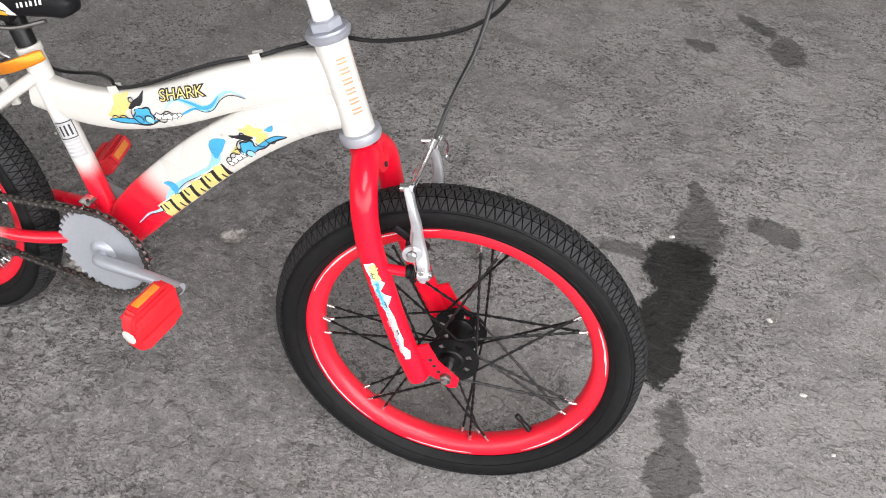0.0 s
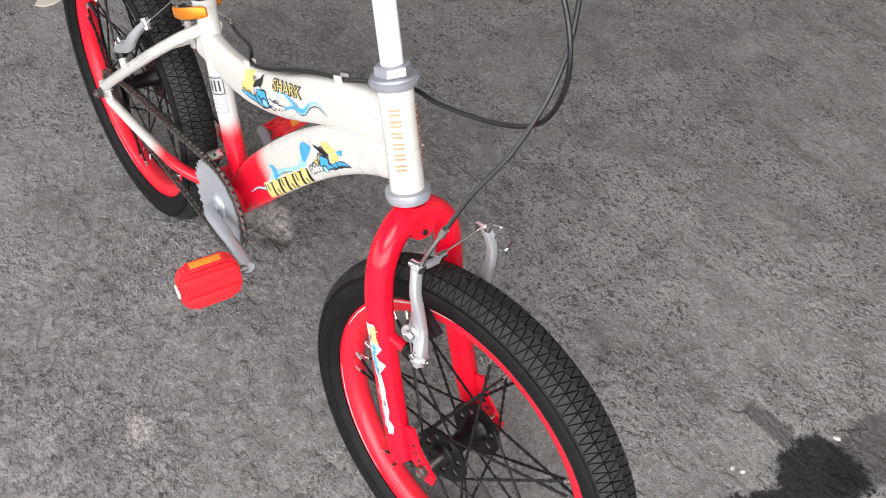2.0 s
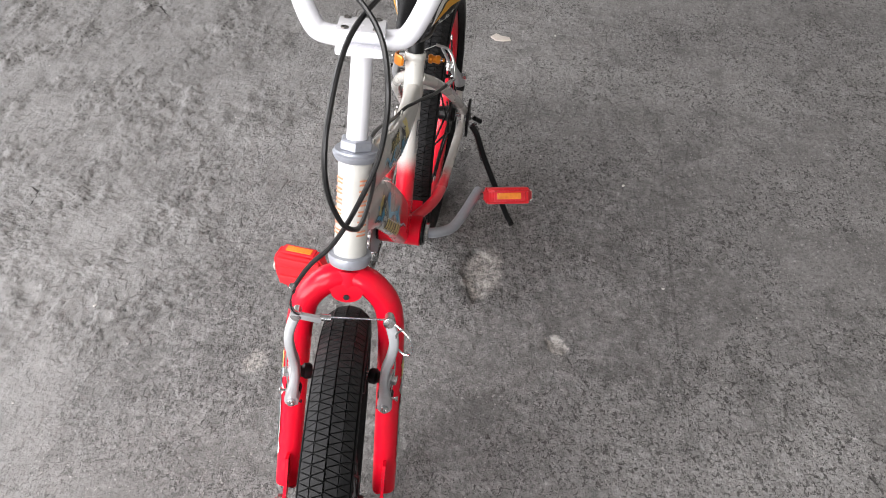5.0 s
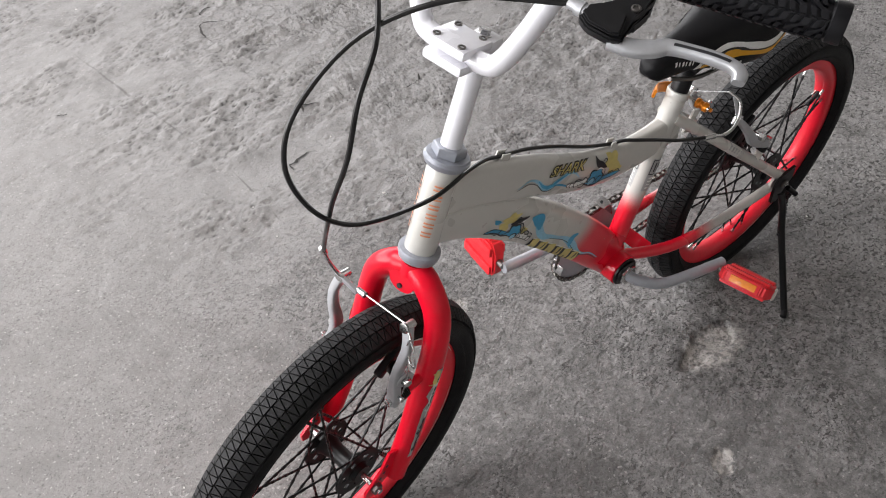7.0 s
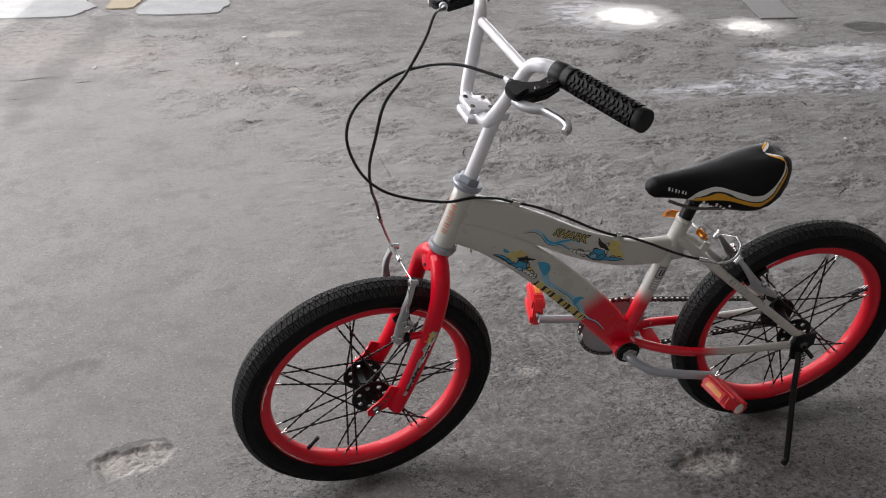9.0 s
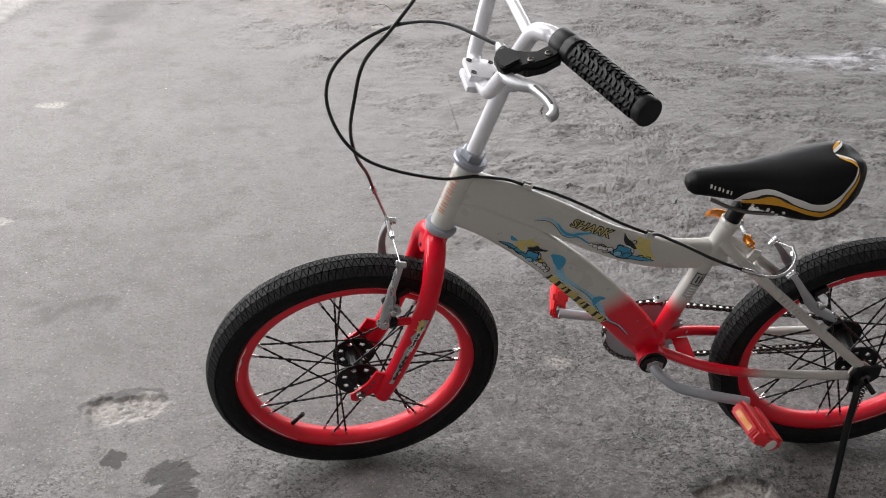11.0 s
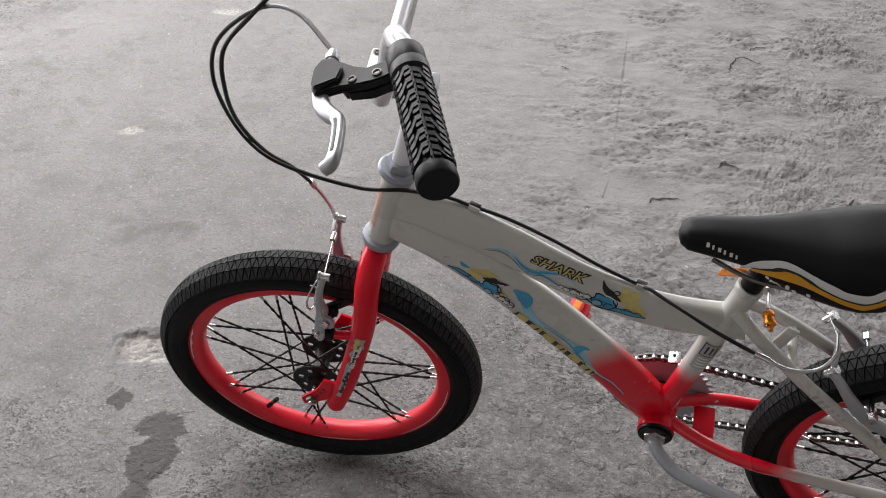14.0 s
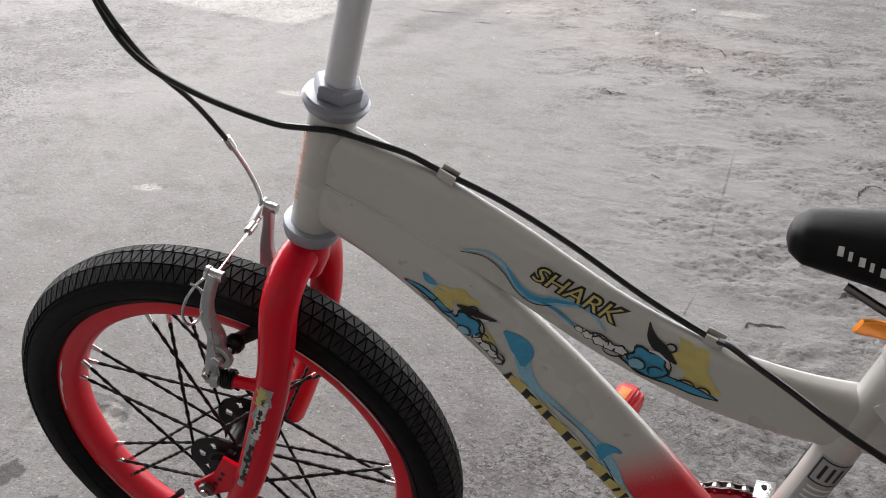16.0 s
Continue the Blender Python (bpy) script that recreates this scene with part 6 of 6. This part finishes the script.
for s in (-1, 1):
    # upper tube
    blot("yellow_splash", 0.433, 0.264, 0.022, 0.012, 65, upper_skin, s, M_YELLOW, 0.0005, 5, 0.25)
    blot("yellow_splash", 0.425, 0.246, 0.013, 0.008, 10, upper_skin, s, M_YELLOW, 0.0005, 4, 0.2)
    band("wave", [(0.412, 0.235), (0.43, 0.239), (0.447, 0.243), (0.47, 0.247), (0.49, 0.257)], [0.002, 0.009, 0.009, 0.010, 0.002], upper_skin, s, M_INK, 0.0006)
    band("wave", [(0.415, 0.236), (0.43, 0.2395), (0.447, 0.2435), (0.468, 0.248), (0.486, 0.256)], [0.001, 0.006, 0.006, 0.007, 0.001], upper_skin, s, M_BLUE, 0.0009)
    blot("blue_motif", 0.466, 0.258, 0.0165, 0.0125, 25, upper_skin, s, M_INK, 0.0007, 5, 0.16)
    blot("blue_motif", 0.466, 0.2575, 0.0145, 0.0105, 25, upper_skin, s, M_BLUE, 0.0010, 5, 0.16)
    blot("blue_motif", 0.475, 0.254, 0.0065, 0.0055, 0, upper_skin, s, M_PALEBLUE, 0.0013, 4, 0.12)
    band("dark_motif", [(0.445, 0.262), (0.456, 0.272), (0.464, 0.281), (0.4675, 0.293)], [0.002, 0.010, 0.008, 0.001], upper_skin, s, M_INK, 0.0013)
    band("white_motif", [(0.4505, 0.262), (0.459, 0.2685), (0.466, 0.2695)], [0.001, 0.0028, 0.001], upper_skin, s, M_STICKER_WHITE, 0.0016)
    for fx, fz, fr in ((0.488, 0.263, 0.006), (0.497, 0.265, 0.0058), (0.505, 0.2675, 0.0062), (0.514, 0.271, 0.005), (0.521, 0.275, 0.0038)):
        blot("foam", fx, fz, fr, fr * 0.85, 20, upper_skin, s, M_INK, 0.0007 + (fx - 0.48) * 0.004, 5, 0.14)
        blot("foam", fx, fz, fr * 0.78, fr * 0.63, 20, upper_skin, s, M_STICKER_WHITE, 0.0010 + (fx - 0.48) * 0.004, 5, 0.14)
    rib = [(0.5, 0.277), (0.508, 0.289), (0.519, 0.2975), (0.541, 0.2965), (0.556, 0.2945), (0.569, 0.302), (0.58, 0.319), (0.595, 0.3305), (0.616, 0.329)]
    band("blue_ribbon", rib, [0.001, 0.003, 0.0055, 0.009, 0.0095, 0.008, 0.005, 0.0028, 0.001], upper_skin, s, M_PALEBLUE, 0.0007)
    band("blue_ribbon", [(x - 0.0005, z + 0.001) for x, z in rib[2:7]], [0.001, 0.004, 0.005, 0.004, 0.001], upper_skin, s, M_BLUE, 0.001)
    band("ribbon_edge", [(x + 0.002, z - 0.0042 + 0.0025 * max(0, i - 4)) for i, (x, z) in enumerate(rib[3:])], [0.0006, 0.0011, 0.0011, 0.0011, 0.0011, 0.0008], upper_skin, s, M_INK, 0.0012)
    band("blue_ribbon", [(0.52, 0.272), (0.53, 0.281), (0.542, 0.29), (0.555, 0.294), (0.568, 0.2945)], [0.001, 0.003, 0.003, 0.002, 0.0006], upper_skin, s, M_BLUE, 0.0008)
    for grow, mat, lift in ((0.0016, M_INK, 0.0009), (0.0, M_YELLOW, 0.0013)):
        bm = lettering("SHARK", 0.0205, grow)
        bmesh.ops.subdivide_edges(bm, edges=[e for e in bm.edges if e.calc_length() > 0.006], cuts=1)
        ang = radians(23)
        for v in bm.verts:
            u, w = v.co.x * 1.12, v.co.y
            if s > 0:
                u = -u
                du, dw = u * math.cos(ang) + w * -math.sin(ang), u * math.sin(ang) + w * math.cos(ang)
            else:
                du, dw = u * math.cos(ang) - w * math.sin(ang), u * math.sin(ang) + w * math.cos(ang)
            v.co = upper_skin(0.525 + du, 0.307 + dw, s, lift)
        part("frame_lettering", bm, mat, frame_ob, "SHARK in yellow letters with black edges", 0)
    for ox, oz, r, a0, a1 in ((0.466, 0.258, 0.0175, 150, 330), (0.475, 0.254, 0.0068, 20, 250), (0.46, 0.25, 0.006, -40, 160), (0.437, 0.2425, 0.0075, 20, 170), (0.424, 0.24, 0.006, 30, 190), (0.45, 0.276, 0.004, 0, 340), (0.506, 0.268, 0.009, 40, 200), (0.494, 0.263, 0.008, 200, 350)):
        arc = [(ox + r * math.cos(radians(a0 + (a1 - a0) * i / 6)), oz + 0.85 * r * math.sin(radians(a0 + (a1 - a0) * i / 6))) for i in range(7)]
        band("ink_line", arc, [0.0005, 0.0013, 0.0016, 0.0017, 0.0016, 0.0013, 0.0005], upper_skin, s, M_INK, 0.0019)
    # down tube
    blot("yellow_splash", 0.622, 0.280, 0.016, 0.008, 15, down_skin, s, M_YELLOW, 0.0005, 5, 0.25)
    blot("yellow_splash", 0.636, 0.275, 0.010, 0.009, 40, down_skin, s, M_YELLOW, 0.0005, 4, 0.2)
    blot("yellow_splash", 0.6, 0.242, 0.008, 0.007, 40, down_skin, s, M_YELLOW, 0.0005, 4, 0.2)
    band("blue_motif", [(0.671, 0.287), (0.657, 0.281), (0.645, 0.272), (0.636, 0.262), (0.625, 0.254)], [0.002, 0.008, 0.008, 0.009, 0.004], down_skin, s, M_INK, 0.0006)
    band("blue_motif", [(0.668, 0.2865), (0.657, 0.282), (0.645, 0.273), (0.636, 0.2635), (0.626, 0.255)], [0.001, 0.004, 0.005, 0.006, 0.002], down_skin, s, M_BLUE, 0.0009)
    band("blue_fin", [(0.652, 0.299), (0.648, 0.292), (0.64, 0.288)], [0.001, 0.007, 0.001], down_skin, s, M_BLUE, 0.0008)
    blot("blue_motif", 0.616, 0.253, 0.0145, 0.0115, 45, down_skin, s, M_INK, 0.0007, 5, 0.16)
    blot("blue_motif", 0.616, 0.2525, 0.0125, 0.0095, 45, down_skin, s, M_BLUE, 0.0010, 5, 0.16)
    blot("blue_motif", 0.619, 0.246, 0.0055, 0.0045, 0, down_skin, s, M_PALEBLUE, 0.0013, 4, 0.12)
    band("dark_motif", [(0.624, 0.272), (0.612, 0.268), (0.602, 0.2645), (0.589, 0.264)], [0.002, 0.009, 0.008, 0.001], down_skin, s, M_INK, 0.0013)
    band("white_motif", [(0.611, 0.2645), (0.603, 0.262), (0.596, 0.2625)], [0.001, 0.0026, 0.001], down_skin, s, M_STICKER_WHITE, 0.0016)
    for fx, fz, fr in ((0.608, 0.24, 0.0055), (0.601, 0.234, 0.006), (0.595, 0.2275, 0.0055), (0.59, 0.2205, 0.0045)):
        blot("foam", fx, fz, fr, fr * 0.9, 20, down_skin, s, M_INK, 0.0009 + (0.61 - fx) * 0.004, 5, 0.14)
        blot("foam", fx, fz, fr * 0.78, fr * 0.66, 20, down_skin, s, M_STICKER_WHITE, 0.0012 + (0.61 - fx) * 0.004, 5, 0.14)
    band("blue_fin", [(0.5835, 0.255), (0.574, 0.247), (0.568, 0.238), (0.568, 0.222)], [0.003, 0.016, 0.020, 0.004], down_skin, s, M_BLUE, 0.0009)
    fin = [(0.569, 0.232), (0.565, 0.214), (0.557, 0.2), (0.543, 0.19), (0.528, 0.178), (0.514, 0.166), (0.501, 0.15), (0.492, 0.134), (0.482, 0.114), (0.468, 0.1), (0.45, 0.088), (0.432, 0.066)]
    band("blue_ribbon", fin, [0.014, 0.013, 0.010, 0.007, 0.005, 0.007, 0.012, 0.014, 0.010, 0.004, 0.0025, 0.001], down_skin, s, M_PALEBLUE, 0.0006)
    band("ribbon_edge", [(x + 0.002, z - 0.002) for x, z in fin[3:]], [0.0006, 0.001, 0.001, 0.001, 0.001, 0.001, 0.001, 0.001, 0.0006], down_skin, s, M_INK, 0.0008)
    band("blue_fin", [(0.482, 0.153), (0.491, 0.154), (0.498, 0.15), (0.5, 0.138)], [0.002, 0.009, 0.013, 0.002], down_skin, s, M_BLUE, 0.0009)
    off_ = 0.004 if s > 0 else 0.0
    spine = [(0.4765 + 0.106 * t + off_, 0.099 + 0.108 * t - off_) for t in (0.0, 0.25, 0.5, 0.75, 1.0)]
    band("maker_mark", spine, [0.0275] * 5, down_skin, s, M_STICKER_WHITE, 0.0008)
    band("maker_mark", [(x + 0.001, z + 0.001) for x, z in spine], [0.0235] * 5, down_skin, s, M_INK, 0.0011)
    for i in range(6):
        t = (i + 0.5) / 6
        x, z = 0.4765 + 0.106 * t + off_, 0.099 + 0.108 * t - off_
        hgt = 0.0125 + 0.0008 * (i % 2)
        wid = 0.0185 if i % 3 != 2 else 0.0165
        slant = 0.0025
        band("maker_mark", [(x - hgt * 0.70 + slant, z + hgt * 0.68 + slant), (x, z), (x + hgt * 0.70 - slant, z - hgt * 0.68 - slant)], [wid] * 3, down_skin, s, M_YELLOW, 0.0014)
        nick = 0.35 if i % 2 else -0.35
        band("maker_mark", [(x - hgt * 0.3 + nick * 0.012, z + hgt * 0.3 - nick * 0.010), (x + hgt * 0.3 + nick * 0.012, z - hgt * 0.3 - nick * 0.010)], [0.0032, 0.0032], down_skin, s, M_INK, 0.0017)

for s in (-1, 1):
    for ox, oz, r, a0, a1 in ((0.616, 0.253, 0.0155, 60, 260), (0.62, 0.246, 0.0062, 0, 250), (0.648, 0.278, 0.008, 190, 350), (0.634, 0.268, 0.007, 200, 340), (0.609, 0.271, 0.0038, 0, 340), (0.599, 0.233, 0.009, 60, 230), (0.592, 0.225, 0.008, 100, 280), (0.603, 0.243, 0.006, 0, 170)):
        arc = [(ox + r * math.cos(radians(a0 + (a1 - a0) * i / 6)), oz + 0.85 * r * math.sin(radians(a0 + (a1 - a0) * i / 6))) for i in range(7)]
        band("ink_line", arc, [0.0005, 0.0013, 0.0016, 0.0017, 0.0016, 0.0013, 0.0005], down_skin, s, M_INK, 0.0019)

# weld bead in the valley where the two main tubes lie against each other
for s in (-1, 1):
    bead = []
    for k in range(15):
        x = 0.612 + 0.122 * k / 14
        zu, zd = float(np.interp(x, along, [p.z for p in upper])), float(np.interp(x, [p.x for p in down[::-1]], [p.z for p in down[::-1]]))
        best = min((abs(tube_skin(upper, upper_wide, upper_half, 0.62, x, zd + (zu - zd) * f, s, 0).y - tube_skin(down, down_wide, down_half, 0.64, x, zd + (zu - zd) * f, s, 0).y), f) for f in (q / 40 for q in range(41)))[1]
        z = zd + (zu - zd) * best
        y = abs(tube_skin(upper, upper_wide, upper_half, 0.62, x, z, s, 0).y)
        bead.append((x, s * (y - 0.0004), z + 0.0006 * noise.noise(Vector((x * 90, s, 0)))))
    path = glide(bead, 4)
    part("weld_bead", tube(path, [0.0019 + 0.0007 * noise.noise(Vector((p.x * 260, s, 3))) for p in path], 8), M_WHITE, frame_ob)

# faded marks on the head tube, standards panel on the seat tube, marks on stays and fork
for s in (-1, 1):
    for i in range(6):
        bm = bmesh.new()
        z = 0.403 - i * 0.0118
        for r in range(2):
            rows = []
            for k in range(5):
                a = radians(s * (28 + 34 * k / 4))
                row = []
                for zz in (z - 0.0034 + 0.0045 * r, z - 0.0014 + 0.0045 * r):
                    c = on_axis(zz)
                    fwd = Vector((STEER_AXIS.z, 0, -STEER_AXIS.x))
                    row.append(bm.verts.new(c + fwd * 0.0206 * math.cos(a) + Vector((0, 1, 0)) * 0.0206 * math.sin(a)))
                rows.append(row)
            for a_, b_ in zip(rows, rows[1:]):
                bm.faces.new((a_[0], a_[1], b_[1], b_[0]))
        part("maker_mark", bm, M_FADED_ORANGE, head_tube, "faded orange maker's mark", 60)

    def seat_skin(t, w, lift):
        c = BB + seat_dir * t
        a = (w + (0.0085 if s < 0 else -0.003)) / 0.0152
        fwd = Vector((seat_dir.z, 0, -seat_dir.x))
        return c + Vector((0, s, 0)) * (0.0152 + lift) * math.cos(a) + fwd * (0.0152 + lift) * math.sin(a)

    def seat_panel(t0, t1, w0, w1, mat, lift, nm):
        bm = bmesh.new()
        rows = [[bm.verts.new(seat_skin(t, w0 + (w1 - w0) * k / 6, lift)) for t in (t0, t1)] for k in range(7)]
        for a_, b_ in zip(rows, rows[1:]):
            bm.faces.new((a_[0], a_[1], b_[1], b_[0]))
        part(nm, bm, mat, frame_ob, "", 60)
    seat_panel(0.142, 0.2, -0.013, 0.013, M_STICKER_GREY, 0.0004, "standards_panel")
    for t0, t1, w0, w1 in ((0.172, 0.1735, -0.012, 0.012), (0.1965, 0.198, -0.012, 0.012), (0.172, 0.198, -0.012, -0.0108), (0.172, 0.198, 0.0108, 0.012), (0.177, 0.193, -0.0072, -0.0048), (0.177, 0.193, -0.0015, 0.001), (0.177, 0.193, 0.0045, 0.007)):
        seat_panel(t0, t1, w0, w1, M_INK, 0.0007, "panel_mark")
    for t0 in (0.147, 0.153, 0.159, 0.165):
        seat_panel(t0, t0 + 0.0022, -0.010, 0.009, M_STICKER_WHITE, 0.0007, "panel_mark")
    for i in range(6):
        t = 0.2 - i * 0.0075
        z = 0.17 + (t - 0.2) * 0.9
        bm = block(bmesh.new(), (0.0045, 0.0012, 0.0085), Matrix.Translation((t, s * (0.045 + 0.0088 + (0.2 - t) * 0.1), z + 0.001)) @ Matrix.Rotation(radians(-42), 4, "Y"))
        part("maker_mark", bm, M_STICKER_GREY, frame_ob)


def fork_leg_point(t, s):
    q = Vector((0.804, 0.0585 * s, 0.168)).lerp(Vector((0.8735, 0.064 * s, -0.004)), t)
    return q, float(np.interp(t, [0, 1], [0.0163, 0.0147]))


for s in (-1, 1):
    ax = (Vector((0.8735, 0, -0.004)) - Vector((0.804, 0, 0.168))).normalized()
    fwd = Vector((ax.z, 0, -ax.x)) * -1

    def leg_patch(t0, t1, a0, a1, mat, lift, jag, seed):
        bm, prev = bmesh.new(), None
        for i in range(15):
            t = t0 + (t1 - t0) * i / 14
            c, r = fork_leg_point(t, s)
            e0 = a0 + jag * noise.noise(Vector((i * 0.9, seed, 0)))
            e1 = a1 + jag * noise.noise(Vector((i * 0.9, seed, 5)))
            cur = []
            for k in range(6):
                a = radians(e0 + (e1 - e0) * k / 5)
                cur.append(bm.verts.new(STEER @ (c + (Vector((0, s, 0)) * math.cos(a) + fwd * math.sin(a)) * (r + lift))))
            if prev:
                for k in range(5):
                    bm.faces.new((prev[k], prev[k + 1], cur[k + 1], cur[k]))
            prev = cur
        part("fork_decal", bm, mat, fork_ob, "", 60)
    leg_patch(-0.04, 0.8, -24, 22, M_STICKER_WHITE if s < 0 else M_STICKER_GREY, 0.0004, 34, 3 + s)
    leg_patch(0.05, 0.36, -16, 12, M_PALEBLUE if s < 0 else M_STICKER_WHITE, 0.0007, 30, 9 + s)
    leg_patch(-0.03, 0.1, -4, 26, M_YELLOW, 0.0009, 22, 14 + s)
    leg_patch(0.42, 0.74, -9, 8, M_STICKER_GREY if s < 0 else M_INK, 0.0008, 26, 19 + s)
    leg_patch(0.12, 0.3, -6, 5, M_BLUE if s < 0 else M_INK, 0.0011, 24, 27 + s)
    for k in range(9):
        t_ = 0.03 + 0.083 * k
        a_ = 14 * math.sin(k * 2.3)
        leg_patch(t_, t_ + 0.05, a_ - 3, a_ + 2, (M_INK, M_BLUE, M_STICKER_GREY)[k % 3] if s < 0 else (M_INK, M_STICKER_WHITE, M_RED)[k % 3], 0.0013, 20, 40 + k + s)

# bare worn arcs on the rim edges
for wheel, arcs in ((front_wheel, ((100, 165), (188, 240), (255, 285), (-55, -20), (5, 30))), (rear_wheel, ((-130, -95), (40, 70)))):
    for a0, a1 in arcs:
        for s in (-1, 1):
            bm, prev = bmesh.new(), None
            nst = 24
            for i in range(nst + 1):
                a = radians(a0 + (a1 - a0) * i / nst)
                wdt = 0.0032 * math.sin(math.pi * i / nst) ** 0.5 * (0.75 + 0.5 * noise.noise(Vector((a * 14, a0, s))))
                cur = [bm.verts.new((r * math.cos(a), s * y, r * math.sin(a))) for r, y in ((0.2072 - wdt, 0.01705), (0.2072, 0.0171))]
                if prev:
                    bm.faces.new((prev[0], prev[1], cur[1], cur[0]))
                prev = cur
            part("worn_edge", bm, M_SCUFF, wheel, "bare worn metal on the rim edge", 60)
